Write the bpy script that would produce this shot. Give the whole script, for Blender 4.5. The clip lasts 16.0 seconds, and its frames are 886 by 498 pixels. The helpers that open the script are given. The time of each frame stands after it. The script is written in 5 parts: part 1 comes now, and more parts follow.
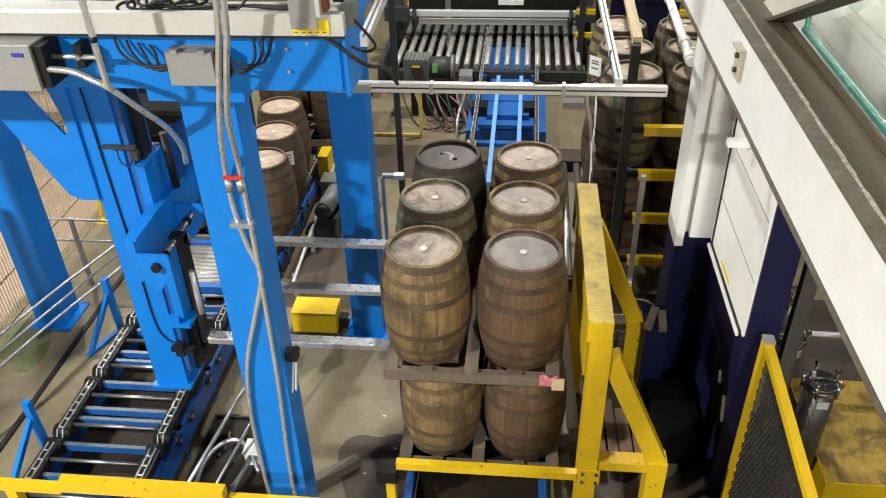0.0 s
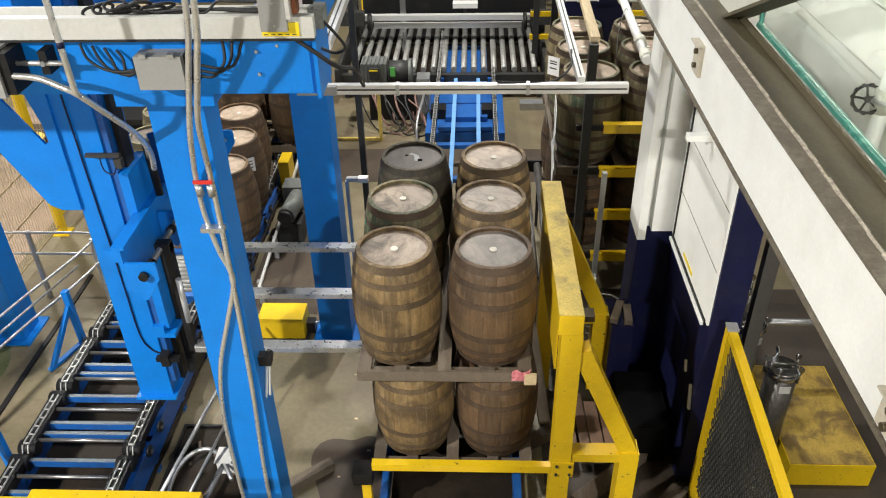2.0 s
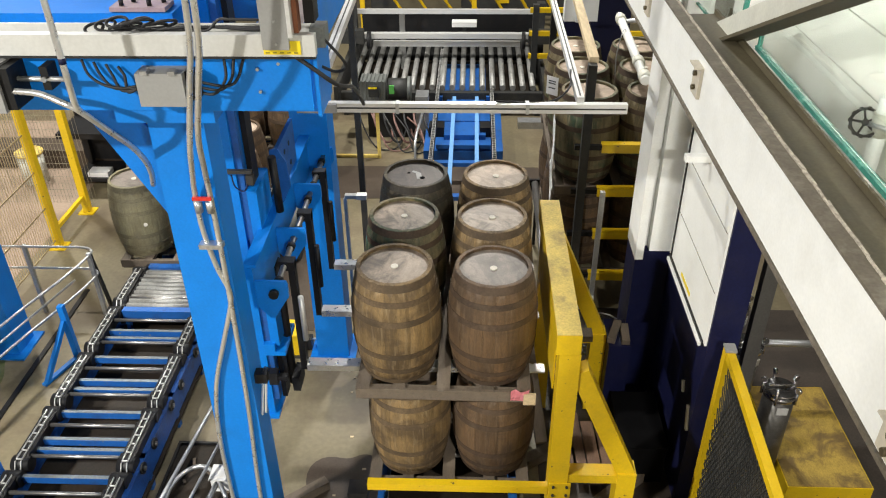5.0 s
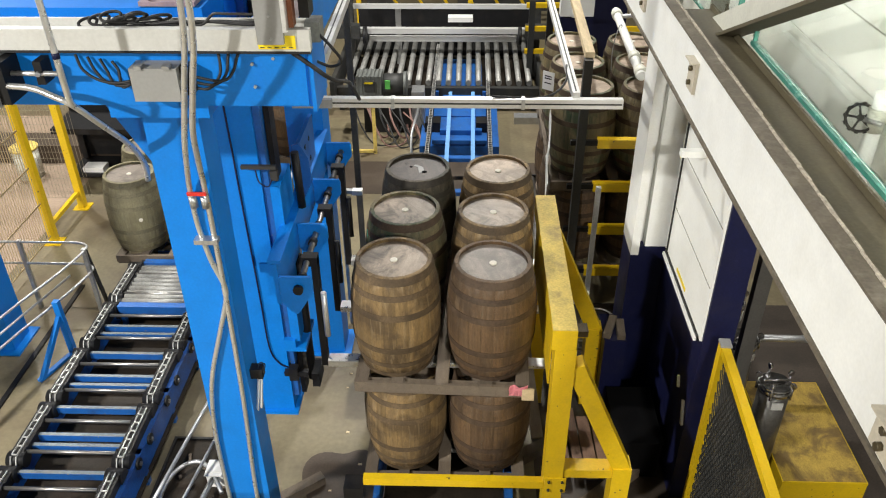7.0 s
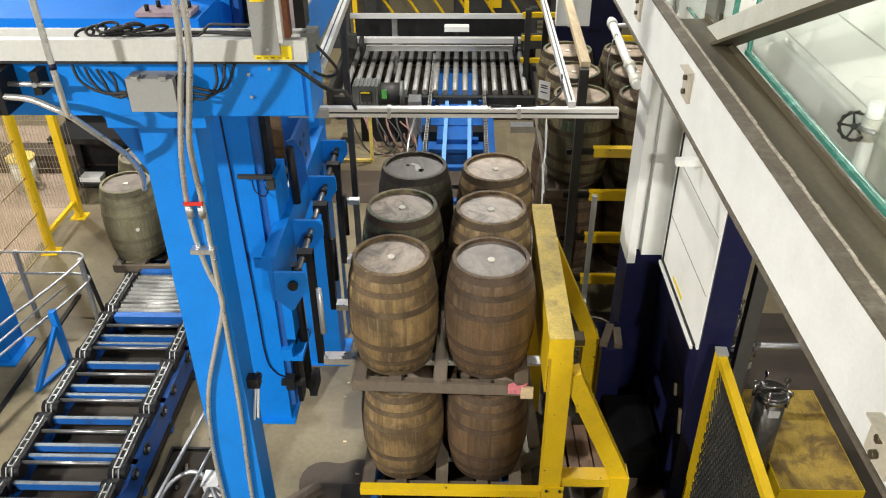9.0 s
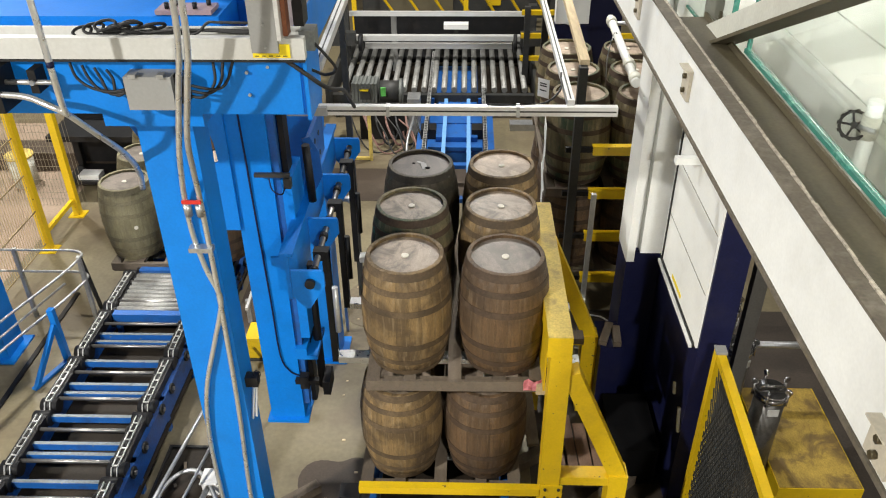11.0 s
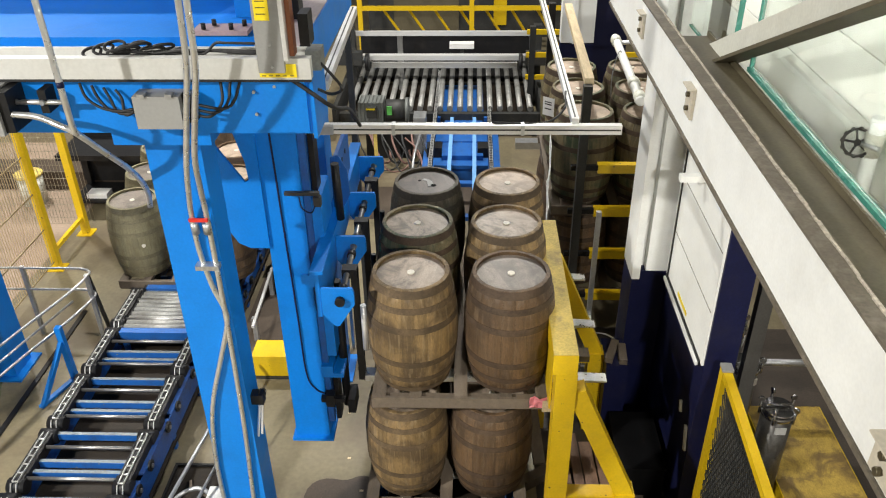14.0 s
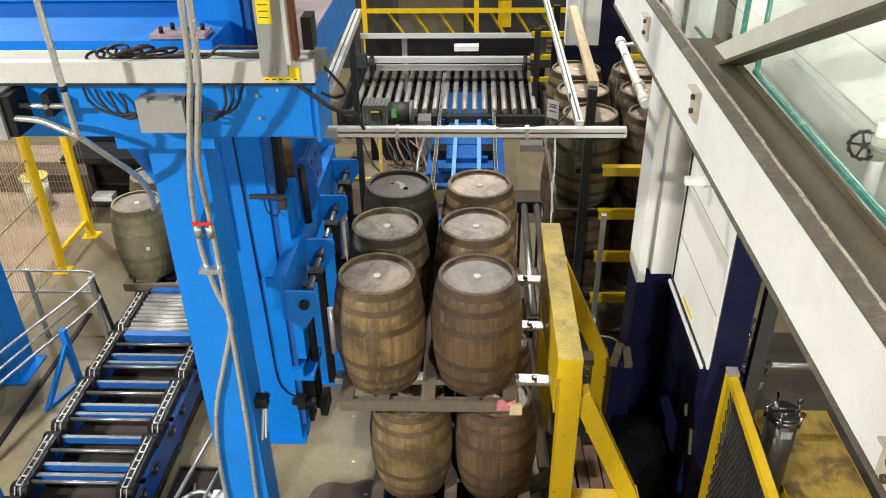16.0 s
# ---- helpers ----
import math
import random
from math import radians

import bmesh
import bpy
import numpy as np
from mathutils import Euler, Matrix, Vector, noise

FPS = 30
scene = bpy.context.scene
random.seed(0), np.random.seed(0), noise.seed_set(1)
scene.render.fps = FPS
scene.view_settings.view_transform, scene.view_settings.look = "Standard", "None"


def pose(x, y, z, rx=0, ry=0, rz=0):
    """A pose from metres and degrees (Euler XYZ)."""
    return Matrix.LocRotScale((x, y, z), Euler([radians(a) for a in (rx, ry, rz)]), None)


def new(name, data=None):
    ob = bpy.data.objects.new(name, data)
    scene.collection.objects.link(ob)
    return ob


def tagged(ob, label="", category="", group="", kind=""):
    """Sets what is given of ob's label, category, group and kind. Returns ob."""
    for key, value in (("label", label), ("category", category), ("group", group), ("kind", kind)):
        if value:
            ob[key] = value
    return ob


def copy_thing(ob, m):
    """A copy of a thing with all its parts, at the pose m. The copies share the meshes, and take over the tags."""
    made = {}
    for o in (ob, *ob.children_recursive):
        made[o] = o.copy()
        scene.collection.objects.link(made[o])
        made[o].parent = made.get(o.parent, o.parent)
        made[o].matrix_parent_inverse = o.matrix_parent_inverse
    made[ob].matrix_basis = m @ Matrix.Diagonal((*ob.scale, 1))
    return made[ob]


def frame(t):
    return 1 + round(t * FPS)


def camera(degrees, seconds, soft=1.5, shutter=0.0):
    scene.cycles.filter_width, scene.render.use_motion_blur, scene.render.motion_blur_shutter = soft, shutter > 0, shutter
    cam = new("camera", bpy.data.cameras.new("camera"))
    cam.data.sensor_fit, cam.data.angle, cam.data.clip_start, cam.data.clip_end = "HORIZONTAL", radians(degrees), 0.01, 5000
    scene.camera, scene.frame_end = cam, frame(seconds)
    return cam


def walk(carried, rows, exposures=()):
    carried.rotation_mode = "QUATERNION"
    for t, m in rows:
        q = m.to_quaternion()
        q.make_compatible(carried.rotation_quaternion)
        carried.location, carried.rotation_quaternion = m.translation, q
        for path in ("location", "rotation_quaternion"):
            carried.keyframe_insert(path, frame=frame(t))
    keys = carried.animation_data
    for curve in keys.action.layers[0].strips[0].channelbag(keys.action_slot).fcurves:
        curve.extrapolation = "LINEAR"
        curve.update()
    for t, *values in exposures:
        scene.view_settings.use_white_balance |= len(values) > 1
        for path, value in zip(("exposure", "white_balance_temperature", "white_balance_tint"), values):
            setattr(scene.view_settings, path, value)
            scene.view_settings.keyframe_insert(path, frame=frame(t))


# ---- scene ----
cam = camera(58.04, 16.0, 1.1)
PATH = [
    (0.0, pose(0.090, 0.060, 5.596, 55.48, 1.39, 5.49)),
    (0.5, pose(0.068, 0.052, 5.598, 54.77, 1.56, 3.89)),
    (1.0, pose(0.041, 0.024, 5.595, 54.75, 1.38, 2.73)),
    (1.5, pose(0.017, -0.000, 5.597, 55.10, 1.29, 2.20)),
    (2.0, pose(0.002, -0.009, 5.594, 55.75, 1.08, 1.97)),
    (2.5, pose(-0.000, -0.014, 5.599, 56.13, 0.77, 1.81)),
    (3.0, pose(-0.005, -0.018, 5.600, 56.43, 0.70, 1.92)),
    (3.5, pose(-0.015, -0.016, 5.601, 56.79, 0.54, 2.00)),
    (4.0, pose(-0.014, -0.011, 5.605, 57.13, 0.65, 2.17)),
    (6.5, pose(-0.007, 0.007, 5.597, 56.61, 0.26, 1.78)),
    (7.0, pose(-0.005, 0.001, 5.600, 56.62, 0.38, 1.83)),
    (7.5, pose(-0.003, -0.002, 5.601, 56.67, 0.41, 1.88)),
    (8.0, pose(-0.003, -0.004, 5.602, 56.84, 0.32, 1.69)),
    (8.5, pose(-0.001, -0.005, 5.606, 57.13, 0.28, 1.52)),
    (9.0, pose(0.000, -0.004, 5.606, 57.24, 0.40, 1.58)),
    (11.5, pose(0.003, 0.008, 5.606, 57.05, 0.34, 1.55)),
    (12.0, pose(0.003, 0.005, 5.606, 57.32, 0.36, 1.70)),
    (12.5, pose(0.005, 0.002, 5.608, 57.51, 0.55, 1.89)),
    (13.0, pose(0.006, -0.002, 5.609, 57.91, 0.54, 2.02)),
    (13.5, pose(0.009, -0.010, 5.613, 58.16, 0.57, 1.94)),
    (14.0, pose(0.012, -0.012, 5.614, 58.37, 0.64, 1.92)),
    (14.5, pose(0.014, -0.008, 5.614, 58.59, 0.56, 1.84)),
    (15.0, pose(0.015, -0.007, 5.612, 58.59, 0.72, 1.74)),
    (15.5, pose(0.017, 0.001, 5.614, 58.49, 0.75, 1.70)),
    (16.0, pose(0.018, 0.007, 5.613, 58.52, 0.83, 2.22)),
]
walk(cam, PATH)

# ---- world and light ----
world = bpy.data.worlds.new("world")
scene.world = world
world.use_nodes = True
world.node_tree.nodes["Background"].inputs[0].default_value = (0.55, 0.6, 0.65, 1)
world.node_tree.nodes["Background"].inputs[1].default_value = 0.004


def high_bay(x, y, z, power, sx=0.36, sy=0.3):
    data = bpy.data.lights.new("high_bay_lamp", "AREA")
    data.shape, data.size, data.size_y = "RECTANGLE", sx, sy
    data.energy, data.color = power, (1.0, 0.972, 0.91)
    ob = new("high_bay_lamp", data)
    ob.location = (x, y, z)
    return ob


for lx, ly, lz, lp in ((2.4, -4.5, 7.4, 1000), (-7.4, -1.8, 7.9, 2300), (-4.8, 7.2, 8.2, 420), (0.2, 12.2, 8.2, 720), (-8.0, 12.0, 8.2, 640), (5.4, 6.0, 8.2, 150)):
    high_bay(lx, ly, lz, lp)


# ---- materials ----
def mat(name, base, rough=0.5, metal=0.0, var=0.12, scale=6.0, fine=60.0, bump=0.15, dirt=None, dirt_amount=0.3, dirt_scale=2.5,
        stretch=(1, 1, 1), per_object=0.0, chips=None, coat=0.0, blotch=None, blotch_amount=0.7, blotch_scale=3.0, gloss=0.5, streak=None, streak_amount=0.4):
    m = bpy.data.materials.new(name)
    m.use_nodes = True
    nt = m.node_tree
    b = nt.nodes["Principled BSDF"]
    link = nt.links.new

    def node(kind, **kw):
        n = nt.nodes.new(kind)
        for k, v in kw.items():
            n.inputs[k.replace("_", " ")].default_value = v
        return n
    tc = node("ShaderNodeTexCoord")
    mp = node("ShaderNodeMapping")
    mp.inputs["Scale"].default_value = stretch
    link(tc.outputs["Object"], mp.inputs["Vector"])
    info = node("ShaderNodeObjectInfo")
    shift = node("ShaderNodeVectorMath")
    shift.operation = "ADD"
    mul = node("ShaderNodeMath")
    mul.operation = "MULTIPLY"
    mul.inputs[1].default_value = 37.0 if per_object else 0.0
    link(info.outputs["Random"], mul.inputs[0])
    link(mp.outputs[0], shift.inputs[0])
    link(mul.outputs[0], shift.inputs[1])
    n1 = node("ShaderNodeTexNoise", Scale=scale, Detail=5.0, Roughness=0.6)
    n2 = node("ShaderNodeTexNoise", Scale=fine, Detail=3.0)
    link(shift.outputs[0], n1.inputs["Vector"])
    link(shift.outputs[0], n2.inputs["Vector"])
    add = node("ShaderNodeMath")
    add.operation = "ADD"
    link(n1.outputs["Fac"], add.inputs[0])
    link(n2.outputs["Fac"], add.inputs[1])
    ramp = node("ShaderNodeMapRange", From_Min=0.7, From_Max=1.3, To_Min=1 - var, To_Max=1 + var)
    link(add.outputs[0], ramp.inputs["Value"])
    last = ramp.outputs[0]
    if per_object:
        pr = node("ShaderNodeMapRange", To_Min=1 - per_object, To_Max=1 + per_object)
        link(info.outputs["Random"], pr.inputs["Value"])
        pm = node("ShaderNodeMath")
        pm.operation = "MULTIPLY"
        link(last, pm.inputs[0])
        link(pr.outputs[0], pm.inputs[1])
        last = pm.outputs[0]
    vm = node("ShaderNodeVectorMath")
    vm.operation = "SCALE"
    vm.inputs[0].default_value = base
    link(last, vm.inputs["Scale"])
    col = vm.outputs[0]
    if dirt:
        n3 = node("ShaderNodeTexNoise", Scale=dirt_scale, Detail=6.0, Roughness=0.65)
        link(shift.outputs[0], n3.inputs["Vector"])
        dr = node("ShaderNodeMapRange", From_Min=0.5, From_Max=0.72, To_Min=0.0, To_Max=dirt_amount)
        link(n3.outputs["Fac"], dr.inputs["Value"])
        mx = node("ShaderNodeMix")
        mx.data_type = "RGBA"
        link(dr.outputs[0], mx.inputs["Factor"])
        link(col, mx.inputs[6])
        mx.inputs[7].default_value = (*dirt, 1)
        col = mx.outputs[2]
    if chips:
        n4 = node("ShaderNodeTexNoise", Scale=28.0, Detail=4.0)
        link(shift.outputs[0], n4.inputs["Vector"])
        cr = node("ShaderNodeMapRange", From_Min=0.69, From_Max=0.72)
        link(n4.outputs["Fac"], cr.inputs["Value"])
        mc = node("ShaderNodeMix")
        mc.data_type = "RGBA"
        link(cr.outputs[0], mc.inputs["Factor"])
        link(col, mc.inputs[6])
        mc.inputs[7].default_value = (*chips, 1)
        col = mc.outputs[2]
    if blotch:
        n5 = node("ShaderNodeTexNoise", Scale=blotch_scale, Detail=5.0, Roughness=0.62, Distortion=0.6)
        link(tc.outputs["Object"], n5.inputs["Vector"])
        br = node("ShaderNodeMapRange", From_Min=0.45, From_Max=0.6, To_Min=0.0, To_Max=blotch_amount)
        link(n5.outputs["Fac"], br.inputs["Value"])
        mb = node("ShaderNodeMix")
        mb.data_type = "RGBA"
        link(br.outputs[0], mb.inputs["Factor"])
        link(col, mb.inputs[6])
        mb.inputs[7].default_value = (*blotch, 1)
        col = mb.outputs[2]
    if streak:
        sm = node("ShaderNodeMapping")
        sm.inputs["Scale"].default_value = (30, 30, 2.2)
        link(tc.outputs["Object"], sm.inputs["Vector"])
        n6 = node("ShaderNodeTexNoise", Scale=1.0, Detail=4.0, Roughness=0.6, Distortion=0.3)
        link(sm.outputs[0], n6.inputs["Vector"])
        sr = node("ShaderNodeMapRange", From_Min=0.52, From_Max=0.7, To_Min=0.0, To_Max=streak_amount)
        link(n6.outputs["Fac"], sr.inputs["Value"])
        ms = node("ShaderNodeMix")
        ms.data_type = "RGBA"
        link(sr.outputs[0], ms.inputs["Factor"])
        link(col, ms.inputs[6])
        ms.inputs[7].default_value = (*streak, 1)
        col = ms.outputs[2]
    link(col, b.inputs["Base Color"])
    b.inputs["Specular IOR Level"].default_value = gloss
    rr = node("ShaderNodeMapRange", To_Min=max(0.03, rough - 0.12), To_Max=min(1.0, rough + 0.12))
    link(n1.outputs["Fac"], rr.inputs["Value"])
    link(rr.outputs[0], b.inputs["Roughness"])
    b.inputs["Metallic"].default_value = metal
    b.inputs["Coat Weight"].default_value = coat
    if bump:
        bp = node("ShaderNodeBump", Strength=bump, Distance=0.004)
        link(add.outputs[0], bp.inputs["Height"])
        link(bp.outputs[0], b.inputs["Normal"])
    return m


BLUE = mat("blue_paint", (0.003, 0.185, 0.64), 0.42, var=0.07, bump=0.05, dirt=(0.02, 0.06, 0.16), dirt_amount=0.18, gloss=0.35)
BLUE_WORN = mat("worn_blue_paint", (0.012, 0.1, 0.36), 0.45, var=0.15, dirt=(0.03, 0.03, 0.04), dirt_amount=0.5, dirt_scale=5, chips=(0.2, 0.2, 0.2))
YELLOW = mat("yellow_paint", (0.7, 0.465, 0.008), 0.4, var=0.07, bump=0.08, dirt=(0.25, 0.17, 0.03), dirt_amount=0.25, dirt_scale=6, chips=(0.12, 0.09, 0.04))
YELLOW_DUSTY = mat("dusty_yellow_paint", (0.6, 0.45, 0.11), 0.65, var=0.22, scale=9, dirt=(0.2, 0.15, 0.07), dirt_amount=0.85, dirt_scale=5, bump=0.15)
YELLOW_LABEL = mat("yellow_label", (0.85, 0.65, 0.02), 0.4, var=0.05, bump=0.0)
NAVY = mat("navy_paint", (0.006, 0.008, 0.042), 0.5, var=0.2, dirt=(0.02, 0.02, 0.045), dirt_amount=0.5, dirt_scale=4, gloss=0.3)
WHITE = mat("white_paint", (0.88, 0.89, 0.86), 0.45, var=0.04, dirt=(0.55, 0.53, 0.47), dirt_amount=0.2, bump=0.06)
CREAM = mat("cream_panel", (0.66, 0.66, 0.58), 0.5, var=0.08, dirt=(0.45, 0.42, 0.35), dirt_amount=0.4)
TAUPE = mat("dusty_taupe_steel", (0.13, 0.11, 0.08), 0.75, var=0.25, scale=12, dirt=(0.3, 0.27, 0.22), dirt_amount=0.5, dirt_scale=9)
OLIVE = mat("olive_steel", (0.1, 0.084, 0.048), 0.6, var=0.2, dirt=(0.15, 0.13, 0.085))
GREY_BOX = mat("grey_enamel", (0.28, 0.28, 0.27), 0.45, var=0.06, bump=0.05)
RAIL_PAINT = mat("pale_rail_enamel", (0.58, 0.58, 0.55), 0.45, 0.1, var=0.06, bump=0.04, dirt=(0.4, 0.38, 0.34), dirt_amount=0.3)
ALU = mat("aluminium", (0.72, 0.72, 0.71), 0.38, 0.45, var=0.08, stretch=(1, 8, 8), bump=0.05)
GALV = mat("galvanised_steel", (0.5, 0.51, 0.52), 0.42, 0.8, var=0.18, scale=14)
STEEL = mat("bare_steel", (0.33, 0.32, 0.31), 0.38, 0.9, var=0.22, scale=10, dirt=(0.12, 0.1, 0.08), dirt_amount=0.5)
STAINLESS = mat("stainless_steel", (0.6, 0.6, 0.6), 0.22, 1.0, var=0.1)
ROLLER = mat("roller_steel", (0.3, 0.3, 0.285), 0.5, 0.4, var=0.25, scale=7, dirt=(0.12, 0.1, 0.08), dirt_amount=0.6, dirt_scale=5)
CHAIN = mat("chain_steel", (0.6, 0.6, 0.58), 0.4, 0.4, var=0.25, scale=20)
# Near black for open bung holes and the shaded gap beside the housing.
VOID = mat("void_black", (0.003, 0.003, 0.0035), 0.85, var=0.3, gloss=0.1)
BLACK = mat("black_steel", (0.01, 0.01, 0.011), 0.5, 0.1, var=0.3, dirt=(0.035, 0.03, 0.025), dirt_amount=0.5, gloss=0.35)
DARK = mat("dark_grey_steel", (0.034, 0.035, 0.034), 0.55, 0.2, var=0.25, dirt=(0.09, 0.08, 0.065), dirt_amount=0.5)
RUBBER = mat("black_rubber", (0.012, 0.012, 0.013), 0.6, var=0.2)
CONDUIT = mat("conduit", (0.66, 0.66, 0.65), 0.3, 0.75, var=0.1, scale=20)
RED = mat("red_tape", (0.6, 0.03, 0.02), 0.5)
PINK = mat("pink_paper", (0.95, 0.36, 0.42), 0.7, bump=0.3)
PAPER = mat("white_paper", (0.8, 0.8, 0.78), 0.7, var=0.04)
INK = mat("dark_ink", (0.03, 0.03, 0.03), 0.7, bump=0)
GREEN = mat("green_plastic", (0.12, 0.5, 0.1), 0.5)
TEAL = mat("teal_paper", (0.05, 0.42, 0.34), 0.7)
MOTOR = mat("motor_grey", (0.16, 0.17, 0.16), 0.5, 0.2, var=0.25)
HOOP = mat("rusted_hoop", (0.115, 0.078, 0.042), 0.7, 0.1, var=0.35, scale=9, dirt=(0.16, 0.115, 0.066), dirt_amount=0.6, dirt_scale=6, per_object=0.2, blotch=(0.05, 0.034, 0.02), blotch_amount=0.6, blotch_scale=4)
HOOP_B = mat("brown_rusted_hoop", (0.066, 0.042, 0.026), 0.65, 0.1, var=0.35, scale=9, dirt=(0.12, 0.085, 0.055), dirt_amount=0.6, dirt_scale=6, per_object=0.15)
HOOP_D = mat("olive_rusted_hoop", (0.17, 0.15, 0.09), 0.7, 0.1, var=0.3, scale=9, dirt=(0.12, 0.1, 0.06), dirt_amount=0.6, dirt_scale=6, per_object=0.1)
HOOP_C = mat("blackened_hoop", (0.032, 0.027, 0.02), 0.7, 0.15, var=0.35, scale=9, dirt=(0.08, 0.065, 0.045), dirt_amount=0.6, dirt_scale=6, per_object=0.2)
PALLET_WOOD = mat("pallet_wood", (0.14, 0.11, 0.08), 0.8, var=0.3, scale=5, stretch=(6, 1, 6), dirt=(0.1, 0.085, 0.07), dirt_amount=0.6, per_object=0.3, bump=0.4)
PALE_WOOD = mat("pale_timber", (0.6, 0.48, 0.3), 0.75, var=0.2, stretch=(6, 1, 6), dirt=(0.25, 0.2, 0.13), dirt_amount=0.5)
WOOD_A = mat("oak_stave", (0.22, 0.143, 0.06), 0.62, var=0.35, scale=4, fine=30, stretch=(9, 9, 1), dirt=(0.11, 0.073, 0.036), dirt_amount=0.8, dirt_scale=1.8, per_object=0.32, bump=0.5, blotch=(0.07, 0.046, 0.024), blotch_amount=0.8, blotch_scale=3.4, streak=(0.33, 0.25, 0.145), streak_amount=0.5)
WOOD_B = mat("dark_oak_stave", (0.112, 0.066, 0.032), 0.58, var=0.35, scale=4, fine=30, stretch=(9, 9, 1), dirt=(0.13, 0.09, 0.052), dirt_amount=0.5, dirt_scale=2.2, per_object=0.25, bump=0.5, blotch=(0.045, 0.03, 0.019), blotch_amount=0.7, blotch_scale=2.8, streak=(0.2, 0.145, 0.092), streak_amount=0.4)
WOOD_D = mat("olive_grey_oak_stave", (0.22, 0.2, 0.115), 0.65, var=0.25, scale=5, fine=40, stretch=(9, 9, 1), dirt=(0.12, 0.105, 0.06), dirt_amount=0.6, dirt_scale=3, per_object=0.1, bump=0.4, blotch=(0.13, 0.105, 0.06), blotch_amount=0.6, blotch_scale=3)
WOOD_C = mat("weathered_oak_stave", (0.046, 0.036, 0.022), 0.6, var=0.3, scale=5, fine=40, stretch=(9, 9, 1), dirt=(0.1, 0.08, 0.05), dirt_amount=0.5, dirt_scale=3, per_object=0.25, bump=0.4, blotch=(0.015, 0.02, 0.012), blotch_amount=0.8, blotch_scale=3, streak=(0.17, 0.14, 0.09), streak_amount=0.3)
WOOD_E = mat("green_stained_oak_stave", (0.17, 0.135, 0.07), 0.6, var=0.3, scale=5, fine=40, stretch=(9, 9, 1), dirt=(0.07, 0.06, 0.035), dirt_amount=0.7, dirt_scale=2, per_object=0.3, bump=0.4, blotch=(0.01, 0.05, 0.025), blotch_amount=0.75, blotch_scale=2.2, streak=(0.3, 0.25, 0.15), streak_amount=0.4)
HEAD_A = mat("grey_barrel_head", (0.34, 0.27, 0.205), 0.48, var=0.22, scale=4, stretch=(3, 1, 1), dirt=(0.17, 0.135, 0.105), dirt_amount=0.8, dirt_scale=2.6, per_object=0.08, bump=0.2, blotch=(0.085, 0.065, 0.05), blotch_amount=0.8, blotch_scale=5)
HEAD_D = mat("silvery_barrel_head", (0.225, 0.19, 0.16), 0.5, var=0.25, scale=4, stretch=(3, 1, 1), dirt=(0.13, 0.11, 0.095), dirt_amount=0.85, dirt_scale=3.4, per_object=0.06, bump=0.2, blotch=(0.09, 0.075, 0.062), blotch_amount=0.85, blotch_scale=3.2)
HEAD_B = mat("pale_barrel_head", (0.46, 0.36, 0.275), 0.5, var=0.2, scale=4, stretch=(3, 1, 1), dirt=(0.28, 0.22, 0.165), dirt_amount=0.6, dirt_scale=3.2, per_object=0.06, bump=0.2, blotch=(0.18, 0.14, 0.105), blotch_amount=0.5, blotch_scale=6)
HEAD_C = mat("blackened_barrel_head", (0.085, 0.066, 0.058), 0.4, var=0.3, scale=4, stretch=(3, 1, 1), dirt=(0.05, 0.042, 0.04), dirt_amount=0.8, dirt_scale=3.2, per_object=0.06, bump=0.2, blotch=(0.03, 0.025, 0.024), blotch_amount=0.7, blotch_scale=5)
PLINTH_TOP = mat("worn_plinth_top", (0.40, 0.27, 0.045), 0.65, var=0.3, scale=7, stretch=(2, 1, 1), dirt=(0.2, 0.12, 0.03), dirt_amount=0.8, dirt_scale=4, bump=0.3, blotch=(0.1, 0.06, 0.022), blotch_amount=0.8, blotch_scale=3.4)
DULL_STAINLESS = mat("dull_stainless", (0.22, 0.215, 0.205), 0.42, 0.75, var=0.2, dirt=(0.1, 0.09, 0.08), dirt_amount=0.5)
UPRIGHT_GREY = mat("upright_grey", (0.16, 0.155, 0.145), 0.55, 0.2, var=0.15)
SHADE_FLOOR = mat("shade_dark_floor", (0.045, 0.034, 0.025), 0.6, var=0.3, scale=2, dirt=(0.02, 0.016, 0.012), dirt_amount=0.7, dirt_scale=1.5)
BUNG = mat("bung_white", (0.68, 0.64, 0.55), 0.6)
CONCRETE = mat("concrete_floor", (0.185, 0.156, 0.092), 0.5, var=0.16, scale=1.1, fine=22, dirt=(0.12, 0.1, 0.07), dirt_amount=0.6, dirt_scale=0.7, bump=0.1, blotch=(0.1, 0.07, 0.045), blotch_amount=0.55, blotch_scale=0.9)
PINK_FLOOR = mat("worn_pink_floor", (0.33, 0.245, 0.18), 0.6, var=0.15, scale=1.5, fine=30, dirt=(0.16, 0.12, 0.09), dirt_amount=0.5, dirt_scale=1.2)
BROWN_FLOOR = mat("dark_brown_floor", (0.06, 0.042, 0.028), 0.6, var=0.25, scale=2, dirt=(0.11, 0.085, 0.06), dirt_amount=0.6, dirt_scale=1.5)
WALL = mat("mill_wall", (0.14, 0.13, 0.11), 0.8, var=0.2, scale=1.2, dirt=(0.1, 0.09, 0.08), dirt_amount=0.5, dirt_scale=0.8)
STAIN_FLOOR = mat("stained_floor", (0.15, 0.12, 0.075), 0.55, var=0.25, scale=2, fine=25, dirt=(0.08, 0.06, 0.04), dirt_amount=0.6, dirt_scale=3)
GREEN_FLOOR = mat("green_worn_floor", (0.1, 0.12, 0.04), 0.5, var=0.3, scale=3, fine=25, dirt=(0.19, 0.16, 0.1), dirt_amount=0.9, dirt_scale=3)
